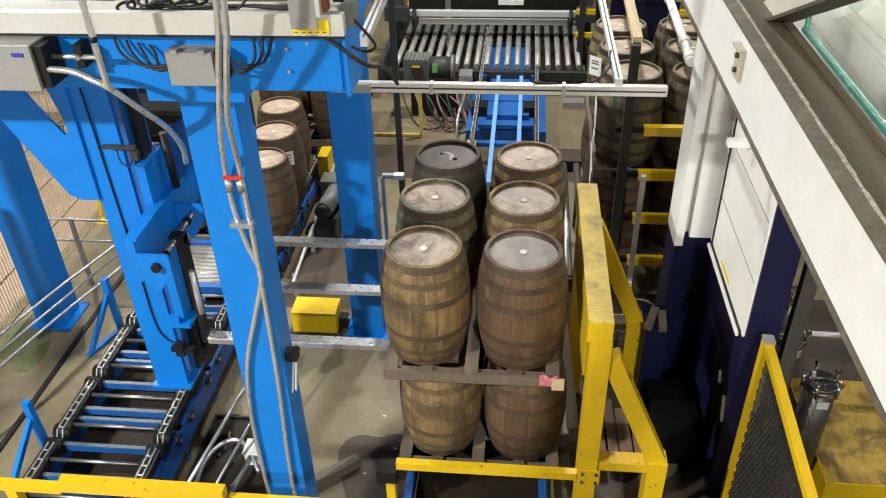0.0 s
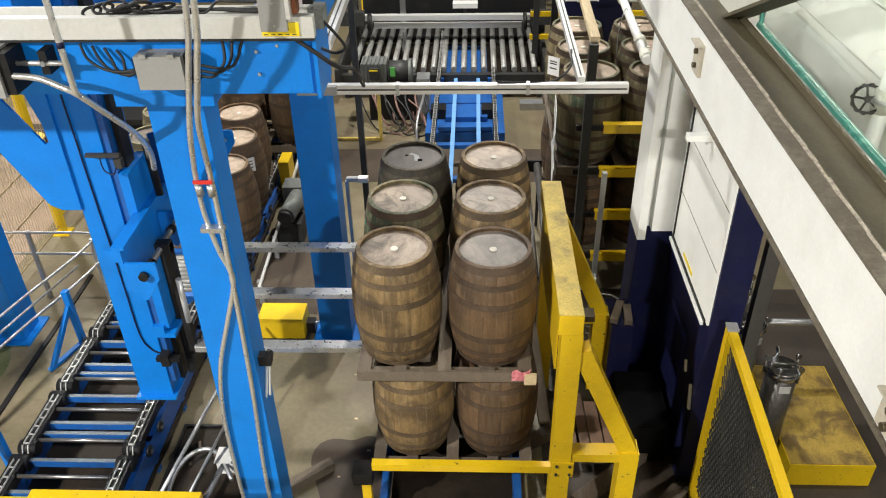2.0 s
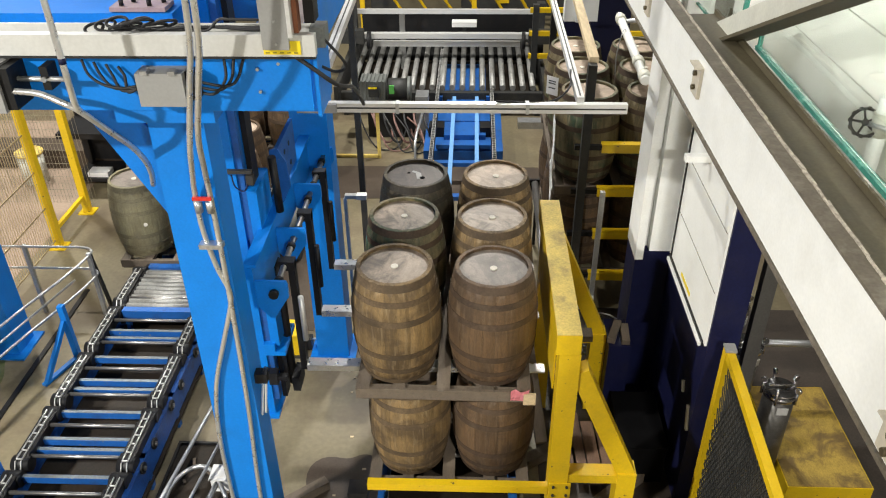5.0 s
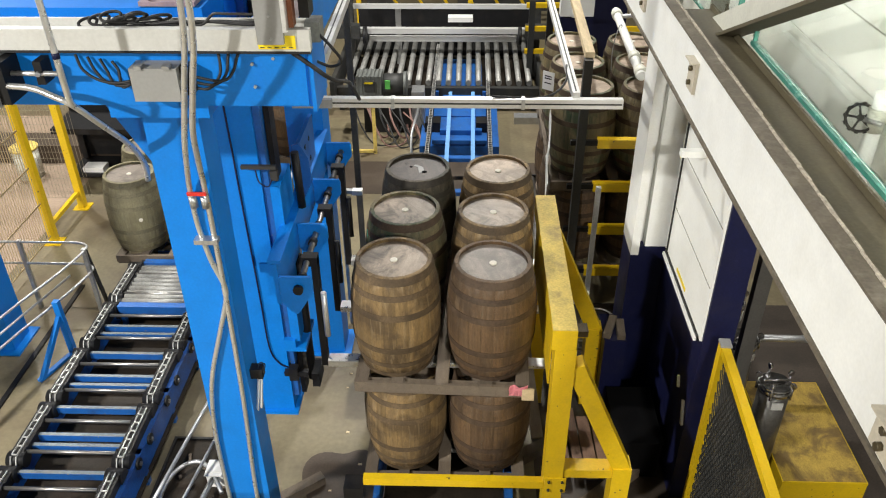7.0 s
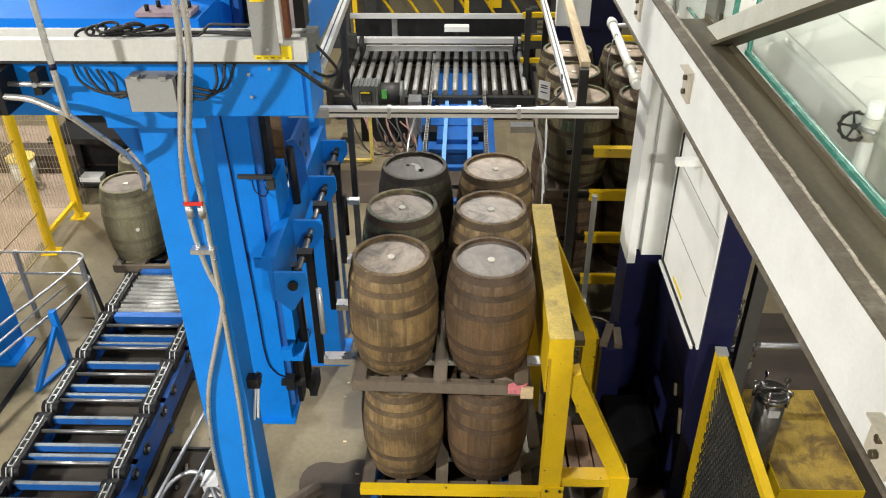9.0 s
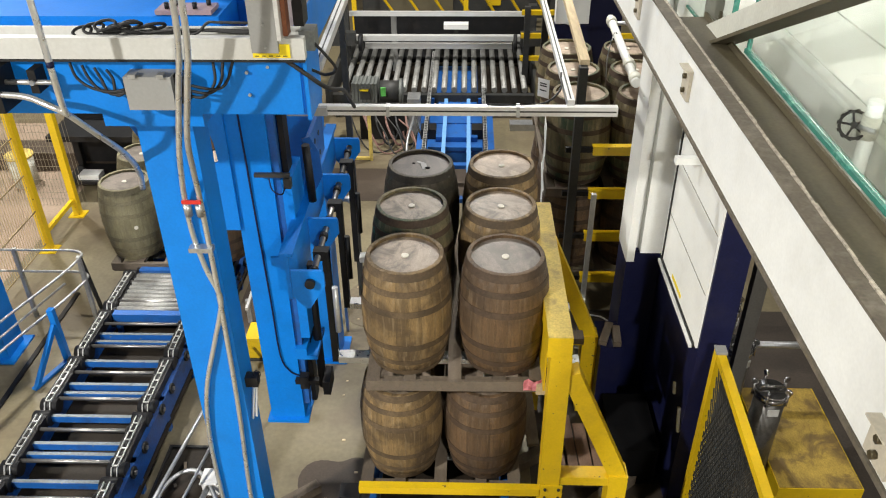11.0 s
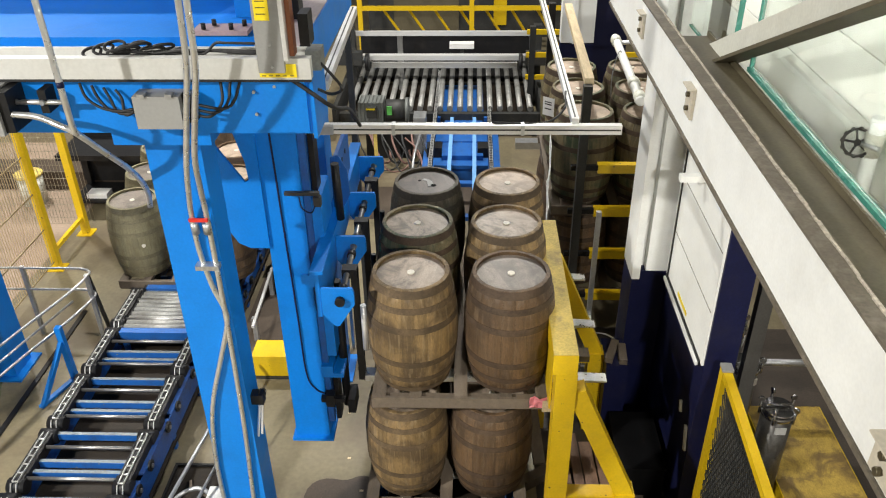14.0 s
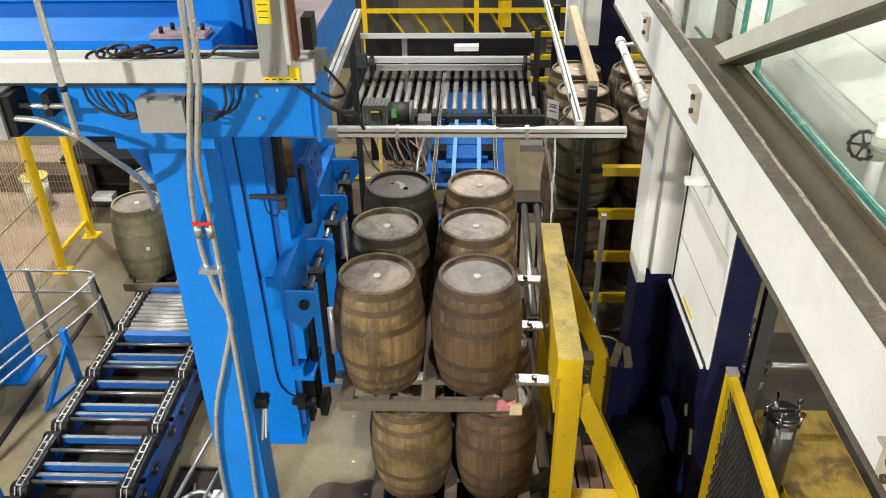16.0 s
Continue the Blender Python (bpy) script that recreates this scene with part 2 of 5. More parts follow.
MAUVE_GREY = mat("mauve_grey", (0.33, 0.27, 0.27), 0.6, var=0.2, scale=5, dirt=(0.2, 0.19, 0.22), dirt_amount=0.5)
RED_WOOD = mat("reddish_plank", (0.2, 0.12, 0.08), 0.75, var=0.3, scale=5, stretch=(6, 1, 6), dirt=(0.1, 0.07, 0.05), dirt_amount=0.6, per_object=0.25, bump=0.4)
BOARD = mat("white_board", (0.82, 0.82, 0.76), 0.5, var=0.05, dirt=(0.6, 0.58, 0.5), dirt_amount=0.3)
CEIL = mat("dark_ceiling", (0.08, 0.08, 0.08), 0.8)

GLASS = bpy.data.materials.new("green_glass")
GLASS.use_nodes = True
_b = GLASS.node_tree.nodes["Principled BSDF"]
_b.inputs["Base Color"].default_value = (0.92, 0.98, 0.955, 1)
_b.inputs["Transmission Weight"].default_value = 1.0
_b.inputs["Roughness"].default_value = 0.008
_b.inputs["IOR"].default_value = 1.45
GLASS_EDGE = mat("glass_edge", (0.06, 0.26, 0.2), 0.25, var=0.2, bump=0)


# ---- mesh helpers ----
def box(bm, x0, x1, y0, y1, z0, z1, m=None):
    vs = [bm.verts.new(v) for v in ((x0, y0, z0), (x1, y0, z0), (x1, y1, z0), (x0, y1, z0), (x0, y0, z1), (x1, y0, z1), (x1, y1, z1), (x0, y1, z1))]
    for f in ((3, 2, 1, 0), (4, 5, 6, 7), (0, 1, 5, 4), (1, 2, 6, 5), (2, 3, 7, 6), (3, 0, 4, 7)):
        bm.faces.new([vs[i] for i in f])
    if m is not None:
        bmesh.ops.transform(bm, matrix=m, verts=vs)
    return vs


def bar(bm, a, b, w, h, up=(0, 0, 1)):
    """A square bar from a to b, w wide and h high."""
    a, b = Vector(a), Vector(b)
    d = (b - a).normalized()
    side = d.cross(Vector(up))
    if side.length < 1e-3:
        side = d.cross(Vector((1, 0, 0)))
    side.normalize()
    top = side.cross(d)
    vs = [bm.verts.new(p + side * (sx * w / 2) + top * (sz * h / 2)) for p in (a, b) for sx, sz in ((-1, -1), (1, -1), (1, 1), (-1, 1))]
    for f in ((0, 1, 2, 3), (7, 6, 5, 4), (0, 4, 5, 1), (1, 5, 6, 2), (2, 6, 7, 3), (3, 7, 4, 0)):
        bm.faces.new([vs[i] for i in f])
    return vs


def tube(bm, pts, r, seg=10, cap=True):
    """A round pipe along a line of points."""
    pts = [Vector(p) for p in pts]
    rings, side = [], None
    for i, p in enumerate(pts):
        d = (pts[min(i + 1, len(pts) - 1)] - pts[max(i - 1, 0)]).normalized()
        if side is None:
            side = d.cross(Vector((0, 0, 1)))
            if side.length < 0.1:
                side = d.cross(Vector((0, 1, 0)))
        side = (side - d * side.dot(d)).normalized()
        up = d.cross(side)
        rings.append([bm.verts.new(p + r * (math.cos(a) * side + math.sin(a) * up)) for a in (2 * math.pi * k / seg for k in range(seg))])
    for a, b in zip(rings, rings[1:]):
        for k in range(seg):
            f = bm.faces.new((a[k], a[(k + 1) % seg], b[(k + 1) % seg], b[k]))
            f.smooth = True
    if cap:
        bm.faces.new(rings[0][::-1])
        bm.faces.new(rings[-1])


def curve_pts(pts, n=6):
    """Catmull-Rom points through pts."""
    p = [Vector(v) for v in pts]
    p = [2 * p[0] - p[1]] + p + [2 * p[-1] - p[-2]]
    out = []
    for i in range(1, len(p) - 2):
        for k in range(n):
            t = k / n
            out.append(0.5 * (2 * p[i] + (p[i + 1] - p[i - 1]) * t + (2 * p[i - 1] - 5 * p[i] + 4 * p[i + 1] - p[i + 2]) * t * t
                              + (3 * p[i] - p[i - 1] - 3 * p[i + 1] + p[i + 2]) * t ** 3))
    return out + [p[-2]]


def plate(bm, outline, y0, y1, hole=None):
    """A plate with an outline in x, z, from y0 to y1, with an optional hole of its own outline."""
    def loop(pts, y):
        vs = [bm.verts.new((x, y, z)) for x, z in pts]
        return vs, [bm.edges.new((vs[i], vs[(i + 1) % len(vs)])) for i in range(len(vs))]
    sides = []
    for y in (y0, y1):
        o, e = loop(outline, y)
        h, eh = loop(hole, y) if hole else ([], [])
        bmesh.ops.triangle_fill(bm, edges=e + eh, use_beauty=True)
        sides.append((o, h))
    for k in (0, 1):
        a, b = sides[0][k], sides[1][k]
        for i in range(len(a)):
            j = (i + 1) % len(a)
            bm.faces.new((a[i], a[j], b[j], b[i]))
    bmesh.ops.recalc_face_normals(bm, faces=bm.faces[:])


def disc(bm, c, axis, r, h, seg=20):
    c, axis = Vector(c), Vector(axis).normalized()
    tube(bm, (c, c + axis * h), r, seg)


def finish(name, bm, material, bevel=0.0):
    if bevel:
        edges = [e for e in bm.edges if len(e.link_faces) == 2 and e.calc_face_angle(0) > 0.6]
        bmesh.ops.bevel(bm, geom=edges, offset=bevel, segments=2, affect="EDGES", clamp_overlap=True)
    me = bpy.data.meshes.new(name)
    bm.to_mesh(me)
    bm.free()
    me.materials.append(material)
    return me


def part(name, bm, material, parent, label="", bevel=0.0):
    ob = new(name, finish(name, bm, material, bevel))
    ob.parent = parent
    return tagged(ob, label) if label else ob


def piece(name, me, parent, m=None):
    ob = new(name, me)
    ob.parent = parent
    if m is not None:
        ob.matrix_basis = m
    return ob


def thing(name, label, category, at=(0, 0, 0), group="", kind=""):
    ob = new(name)
    ob.location = at
    ob.empty_display_size = 0.1
    return tagged(ob, label, category, group, kind)


def solid(name, bm, material, label, category="", kind="", bevel=0.0, group=""):
    return tagged(new(name, finish(name, bm, material, bevel)), label, category, group, kind)


def B(*boxes):
    bm = bmesh.new()
    for b in boxes:
        box(bm, *b)
    return bm


def T(r, *lines, seg=10):
    bm = bmesh.new()
    for l in lines:
        tube(bm, l, r, seg)
    return bm


def bars(*rows):
    bm = bmesh.new()
    for r in rows:
        bar(bm, *r)
    return bm


# ---- building ----
solid("floor", B((-14, 9, -7, 24, -0.2, 0)), CONCRETE, "worn beige concrete factory floor with stains", "floor", "structure")
solid("wall_north", B((-14, 9, 24, 24.3, 0, 8.8)), WALL, "dim far factory wall", "wall", "structure")
solid("wall_south", B((-14, 9, -7.3, -7, 0, 8.8)), WALL, "plain factory wall", "wall", "structure")
solid("wall_west", B((-14.3, -14, -7.3, 24.3, 0, 8.8)), WALL, "plain factory wall", "wall", "structure")
solid("wall_east", B((9, 9.3, -7.3, 24.3, 0, 8.8)), WALL, "plain factory wall", "wall", "structure")
solid("ceiling", B((-14.3, 9.3, -7.3, 24.3, 8.8, 9.0)), CEIL, "dark factory ceiling", "ceiling", "structure")

# ---- barrels ----
STAVES = 22
HB = 0.90


def barrel_radius(z):
    return 0.272 + 0.062 * (1 - ((z - HB / 2) / (HB / 2)) ** 2)


def stave_mesh(material, turn=0.0, name="stave"):
    bm = bmesh.new()
    half = math.pi / STAVES
    rows = []
    for k in range(9):
        z = HB * k / 8
        r = barrel_radius(z)
        row = []
        for a in (-half * 0.99, -half * 0.5, half * 0.5, half * 0.99):
            rr = r - (0.0018 if abs(a) > half * 0.8 else 0)
            row.append(bm.verts.new((rr * math.cos(a + turn), rr * math.sin(a + turn), z)))
        for a in (half * 0.99, -half * 0.99):
            row.append(bm.verts.new(((r - 0.026) * math.cos(a + turn), (r - 0.026) * math.sin(a + turn), z)))
        rows.append(row)
    for a, b in zip(rows, rows[1:]):
        for i in range(6):
            f = bm.faces.new((a[i], a[(i + 1) % 6], b[(i + 1) % 6], b[i]))
            f.smooth = i == 1
    bm.faces.new(rows[0][::-1])
    bm.faces.new(rows[-1])
    return finish(name, bm, material)


def hoop_mesh(z0, z1, material):
    bm = bmesh.new()
    seg = 44
    profile = ((z0, 0.0005), (z0, 0.003), (z1, 0.003), (z1, 0.0005))
    for ends in zip(profile, profile[1:]):
        low, high = [[bm.verts.new(((barrel_radius(z) + d) * math.cos(2 * math.pi * i / seg), (barrel_radius(z) + d) * math.sin(2 * math.pi * i / seg), z)) for i in range(seg)] for z, d in ends]
        for i in range(seg):
            bm.faces.new((low[i], low[(i + 1) % seg], high[(i + 1) % seg], high[i])).smooth = True
    return finish("hoop", bm, material)


def head_meshes(material):
    """The boards of a barrel head, edge to edge."""
    r, n, out = 0.25, 6, []
    edges = [-r + 2 * r * i / n for i in range(n + 1)]
    for x0, x1 in zip(edges, edges[1:]):
        bm = bmesh.new()
        rim = []
        for k in range(5):
            x = x0 + 0.00015 + (x1 - x0 - 0.0003) * k / 4
            rim.append((x, math.sqrt(max(0, r * r - x * x))))
        loop = rim + [(x, -y) for x, y in reversed(rim)]
        top = [bm.verts.new((x, y, HB - 0.028)) for x, y in loop]
        low = [bm.verts.new((x, y, HB - 0.05)) for x, y in loop]
        bm.faces.new(top[::-1])
        bm.faces.new(low)
        for i in range(len(top)):
            j = (i + 1) % len(top)
            bm.faces.new((top[i], top[j], low[j], low[i]))
        bmesh.ops.recalc_face_normals(bm, faces=bm.faces[:])
        out.append(finish("head_board", bm, material))
    return out


_bm = bmesh.new()
disc(_bm, (0, 0, HB - 0.03), (0, 0, 1), 0.026, 0.012, 16)
BUNG_ME = finish("bung", _bm, BUNG)
_bm = bmesh.new()
disc(_bm, (barrel_radius(0.45) - 0.008, 0, 0.45), (1, 0, 0), 0.022, 0.014, 14)
SIDE_BUNG_ME = finish("side_bung", _bm, BUNG)
STAVE_ME = {k: [stave_mesh(m, 2 * math.pi * i / STAVES) for i in range(STAVES)] for k, m in (("a", WOOD_A), ("b", WOOD_B), ("c", WOOD_C), ("d", WOOD_D), ("e", WOOD_E))}
HEAD_ME = {k: head_meshes(m) for k, m in (("a", HEAD_A), ("b", HEAD_B), ("c", HEAD_C), ("d", HEAD_D))}
HOOP_ME = {k: [hoop_mesh(*z, m) for z in ((0.004, 0.05), (0.115, 0.16), (0.265, 0.315), (HB - 0.335, HB - 0.285), (HB - 0.175, HB - 0.13), (HB - 0.06, HB - 0.004))] for k, m in (("a", HOOP), ("b", HOOP_B), ("c", HOOP_C), ("d", HOOP_D), ("e", HOOP_B))}


def barrel(x, y, z, stave, head, label, group, turn=0.0, side_bung=False):
    ob = thing("barrel", label, "barrel", (x, y, z), group)
    ob.rotation_euler = (0, 0, radians(turn))
    for i in range(STAVES):
        piece("stave", STAVE_ME[stave][i], ob)
    for me in HOOP_ME[stave]:
        piece("hoop", me, ob)
    for me in HEAD_ME[head]:
        piece("head_board", me, ob)
    if head != "c":
        piece("bung", BUNG_ME, ob)
    if side_bung:
        piece("side_bung", SIDE_BUNG_ME, ob)
    return ob


def pallet(x, y, z, label, group="barrel pallets", turn=0.0):
    """Barrel pallet, origin at its centre on the ground: four bearers across, five deck boards along."""
    ob = thing("pallet", label, "pallet", (x, y, z), group)
    ob.rotation_euler = (0, 0, radians(turn))
    for yy in (-0.98, -0.345, 0.345, 0.98):
        part("bearer", B((-0.65, 0.65, yy - 0.03, yy + 0.03, 0, 0.095)), PALLET_WOOD, ob, bevel=0.004)
    for xx, w in ((-0.60, 0.05), (-0.33, 0.045), (0.0, 0.05), (0.33, 0.045), (0.60, 0.05)):
        part("deck_board", B((xx - w, xx + w, -1.01, 1.01, 0.095, 0.12)), PALLET_WOOD, ob, bevel=0.003)
    for xx in (-0.63, 0.63):
        for yy in (-0.87, -0.455, -0.235, 0.235, 0.455, 0.87):
            part("block", B((xx - 0.02, xx + 0.02, yy - 0.08, yy + 0.08, 0.0, 0.094)), PALLET_WOOD, ob)
    for yy in (-1.025, 1.025):
        part("end_board", B((-0.65, 0.65, yy - 0.013, yy + 0.013, 0.03, 0.122)), PALLET_WOOD, ob, bevel=0.004)
    return ob


LOAD = []
tops = ((-0.575, 4.715, "a", "a", -10, "brown oak barrel with grey head, being lifted on the upper pallet"),
        (0.135, 4.710, "b", "d", 20, "dark brown oak barrel with worn grey head on the upper pallet"),
        (-0.565, 5.42, "e", "a", 35, "green-stained dark barrel with grey head on the upper pallet"),
        (0.130, 5.42, "a", "a", 70, "brown oak barrel with smooth grey head on the upper pallet"),
        (-0.525, 6.115, "c", "c", 15, "green-stained barrel with blackened head on the upper pallet"),
        (0.165, 6.115, "a", "b", 50, "brown oak barrel with pale dusty head on the upper pallet"))
for bx, by, bs, bh, bt, bl in tops:
    LOAD.append(barrel(bx, by, 1.50, bs, bh, bl, "upper tier of barrels", bt))
LOAD.append(pallet(-0.22, 5.41, 1.38, "grey worn wooden barrel pallet between the barrel tiers"))
_bm = bmesh.new()
_rows = [[_bm.verts.new((0.034 * i + 0.008 * math.sin(3 * j), -0.005 - 0.008 * math.sin(2.1 * i + j), 0.032 * j + 0.01 * math.sin(i * 2))) for i in range(5)] for j in range(4)]
for a, b in zip(_rows, _rows[1:]):
    for i in range(4):
        _bm.faces.new((a[i], a[i + 1], b[i + 1], b[i]))
bmesh.ops.solidify(_bm, geom=_bm.faces[:], thickness=0.004)
part("chalk_mark", bars(((-0.015, 0.08, HB - 0.0265), (0.035, 0.03, HB - 0.0265), 0.03, 0.003), ((0.03, 0.03, HB - 0.0265), (0.02, -0.07, HB - 0.0265), 0.045, 0.003)), GREY_BOX, LOAD[4], "pale scuffed chalk mark")
part("hole", T(0.014, ((-0.05, 0.06, HB - 0.028), (-0.05, 0.06, HB - 0.0262)), seg=12), VOID, LOAD[4], "open black bung hole")
part("hole", T(0.024, ((0.045, -0.06, HB - 0.0249), (0.045, -0.06, HB - 0.0245)), seg=12), VOID, LOAD[4], "open black bung hole")
tag = part("tag", _bm, PINK, LOAD[-1], "crumpled bright pink paper tag")
tag.location = (0.50, -1.047, 0.055)
part("end_block", B((0.595, 0.685, -1.06, -1.042, 0.02, 0.125)), PALE_WOOD, LOAD[-1], "pale new timber block", 0.004)
_bm = bmesh.new()
box(_bm, -0.1, 0.1, -0.001, 0.001, -0.07, 0.07)
lab = part("label", _bm, TEAL, LOAD[2], "torn teal paper label")
lab.matrix_basis = pose(0.3 * math.cos(2.6), 0.3 * math.sin(2.6), 0.68, 0, 0, math.degrees(2.6) + 90)

for i, by in enumerate((4.74, 5.43, 6.12)):
    barrel(-0.49, by, 0.48, "ab"[i % 2], "a", "brown oak barrel with dark hoops on the lower pallet", "lower tier of barrels", 25 + 40 * i)
    barrel(0.19, by, 0.48, "ba"[i % 2], "a", "dark brown oak barrel on the lower pallet", "lower tier of barrels", 5 + 60 * i)
pallet(-0.17, 5.43, 0.36, "worn wooden barrel pallet on the roller conveyor")

# barrels in the rack behind
for i, (by, bh) in enumerate(((7.55, "b"), (8.22, "b"), (8.9, "b"))):
    for j, bx in enumerate((1.15, 1.80)):
        for k, bz in enumerate((0.68, 1.70)):
            barrel(bx + 0.02 * i * j, by, bz, "e" if k else "b", bh, "weathered dark oak barrel with pale head in a double stack", "barrels stacked behind the rack", 31 * i + 50 * j + 70 * k)
for k, bz in enumerate((0.56, 1.58)):
    pallet(1.48, 8.22, bz, "worn wooden barrel pallet under stacked barrels")
lab = solid("paper_label", B((-0.07, 0.07, -0.002, 0.002, -0.1, 0.1)), PAPER, "white paper label with dark print on a barrel", "label")
lab.matrix_basis = pose(0.823, 7.985, 2.460, 0, 0, -38)
for zz in (0.045, 0.02, -0.03):
    part("printing", B((-0.045, 0.04, -0.004, -0.002, zz, zz + 0.012)), INK, lab)

# barrels on the left conveyor
for i, (bx, by) in enumerate(((-2.80, 7.80), (-2.86, 8.50), (-2.98, 9.22), (-3.83, 7.87), (-3.88, 8.58), (-3.95, 9.30))):
    barrel(bx, by, 0.50, "d" if i > 2 else "b", "d" if i > 2 else "b", "weathered grey-green barrel with silvery head on a conveyor pallet" if i > 2 else "dark oak barrel with pale head on a conveyor pallet",
           "barrels on the chain conveyor", -60 + 37 * i if i != 3 else -63, i == 3)
pallet(-3.40, 8.55, 0.38, "worn wooden barrel pallet on the chain conveyor")
for bx, by in ((-2.55, 10.35), (-2.6, 11.05), (-3.3, 10.4), (-3.3, 11.1)):
    barrel(bx, by, 0.50, "b", "a", "dark oak barrel on a far conveyor pallet", "barrels on the chain conveyor", bx * 99)
pallet(-2.95, 11.05, 0.38, "worn wooden barrel pallet on the far chain conveyor")
lab = solid("paper_label", B((-0.06, 0.06, -0.002, 0.002, -0.09, 0.09)), PAPER, "white paper label with dark print on a barrel", "label")
lab.matrix_basis = pose(-2.64, 8.24, 1.16, 0, 0, 35)
for zz in (0.04, 0.0, -0.04):
    part("printing", B((-0.04, 0.035, -0.004, -0.002, zz, zz + 0.012)), INK, lab)

# ---- gantry ----
gantry = thing("gantry", "bright blue painted steel gantry with columns and beams", "gantry")
part("front_beam", B((-5.6, -0.81, 3.85, 4.15, 3.94, 4.25)), BLUE, gantry, bevel=0.008)
part("beam_end_plate", B((-0.81, -0.79, 3.83, 4.17, 3.92, 4.27)), BLUE, gantry, bevel=0.003)
part("splice_plate", B((-1.06, -0.83, 3.838, 3.85, 3.95, 4.24)), BLUE, gantry, bevel=0.003)
for bx, bz in ((-1.10, 4.17), (-1.10, 4.05), (-0.99, 4.2)):
    part("bolt", T(0.009, ((bx, 3.85, bz), (bx, 3.835, bz)), seg=6), GALV, gantry)
part("cross_beam", B((-1.24, -0.96, 4.17, 6.45, 3.93, 4.22)), BLUE, gantry, bevel=0.006)
part("dusty_top", B((-1.23, -0.97, 4.18, 6.44, 4.221, 4.225)), MAUVE_GREY, gantry, "mauve-grey cover on the top face")
part("back_beam", B((-5.6, -1.21, 6.46, 6.78, 3.62, 3.9)), BLUE, gantry, bevel=0.006)
# front column with its cap
part("column", B((-1.785, -1.475, 3.97, 4.21, 0.02, 3.86)), BLUE, gantry, bevel=0.006)
part("cap_plate", B((-1.90, -1.37, 3.86, 4.30, 3.865, 3.938)), BLUE, gantry, bevel=0.004)
part("foot_plate", B((-1.84, -1.42, 3.92, 4.27, 0.0, 0.02)), BLUE, gantry, bevel=0.003)
part("column", B((-1.62, -1.29, 6.46, 6.76, 0.02, 3.62)), BLUE, gantry, bevel=0.02)
part("foot_plate", B((-1.70, -1.22, 6.40, 6.84, 0.0, 0.02)), BLUE, gantry, bevel=0.003)
part("column", B((-5.16, -4.83, 6.40, 6.72, 0.02, 3.62)), BLUE, gantry, bevel=0.008)
part("foot_plate", B((-5.24, -4.75, 6.32, 6.8, 0.0, 0.02)), BLUE, gantry, bevel=0.003)
part("column", B((-5.55, -5.23, 3.97, 4.27, 0.02, 3.94)), BLUE, gantry, bevel=0.008)

# rail with cable tray on the front beam
rail = thing("travel_rail", "pale grey aluminium travel rail with cable tray on a blue beam", "rail")
part("rail_face", B((-5.6, -0.785, 3.79, 3.84, 4.255, 4.362)), RAIL_PAINT, rail, bevel=0.004)
part("tray", B((-5.6, -0.83, 3.84, 3.98, 4.255, 4.275), (-5.6, -0.83, 3.98, 3.99, 4.255, 4.36)), RAIL_PAINT, rail, bevel=0.003)
part("end_cap", B((-0.825, -0.75, 3.88, 4.0, 4.27, 4.37)), MOTOR, rail, bevel=0.005)
part("dark_seal", B((-5.6, -0.79, 3.80, 3.845, 4.238, 4.253)), RUBBER, rail)
random.seed(5)
for i in range(7):
    y0, z0 = 3.87 + 0.013 * i, 4.352 + 0.012 * (i % 3)
    if i < 5:
        cx, rx = -1.93 + 0.055 * i, random.uniform(0.045, 0.085)
        pts = [(cx + rx * math.cos(a) + 0.02 * a, y0 + 0.03 * math.sin(a * 1.3), z0 + 0.012 + 0.022 * math.sin(a)) for a in (0.7 * k for k in range(14))]
    else:
        pts = [(-1.62 + 0.17 * k, y0 - 0.05 + random.uniform(-0.01, 0.01), 4.352 + random.uniform(0, 0.02)) for k in range(5)]
    part("cable", T(0.008, curve_pts(pts), seg=8), RUBBER, rail)
part("cable", T(0.007, curve_pts([(-1.42, 3.9, 4.35), (-1.33, 3.88, 4.36), (-1.27, 3.88, 4.41), (-1.2, 3.87, 4.415), (-0.95, 3.87, 4.41)]), seg=8), RUBBER, rail)

stand = thing("sensor_bracket", "grey upright sensor bracket with yellow warning labels", "bracket")
part("upright", B((-1.035, -0.905, 3.755, 3.785, 4.30, 5.5)), GREY_BOX, stand, bevel=0.003)
part("flange", B((-0.905, -0.885, 3.755, 3.86, 4.36, 5.5)), ALU, stand, bevel=0.003)
part("copper_strip", B((-0.883, -0.86, 3.80, 3.87, 4.37, 4.75)), mat("copper_brown", (0.2, 0.07, 0.03), 0.5, 0.3), stand, "rust-brown strip")
part("warning_label", B((-1.04, -0.855, 3.783, 3.789, 4.268, 4.335)), YELLOW_LABEL, stand, "yellow warning label with dark marks")
for k in range(5):
    part("marking", B((-1.03 + 0.035 * k, -1.01 + 0.035 * k, 3.78, 3.783, 4.275, 4.279)), INK, stand)
part("warning_label", B((-1.02, -0.95, 3.748, 3.755, 4.56, 4.72)), YELLOW_LABEL, stand, "yellow warning label with dark marks")
for k in range(4):
    part("marking", B((-1.01, -0.965, 3.744, 3.748, 4.59 + 0.03 * k, 4.593 + 0.03 * k)), INK, stand)
for bz in (4.33, 4.44):
    part("bolt", T(0.006, ((-0.965, 3.755, bz), (-0.965, 3.745, bz)), seg=6), GALV, stand)
part("black_sensor", B((-0.84, -0.79, 3.86, 3.98, 4.40, 4.56)), BLACK, stand, bevel=0.008)

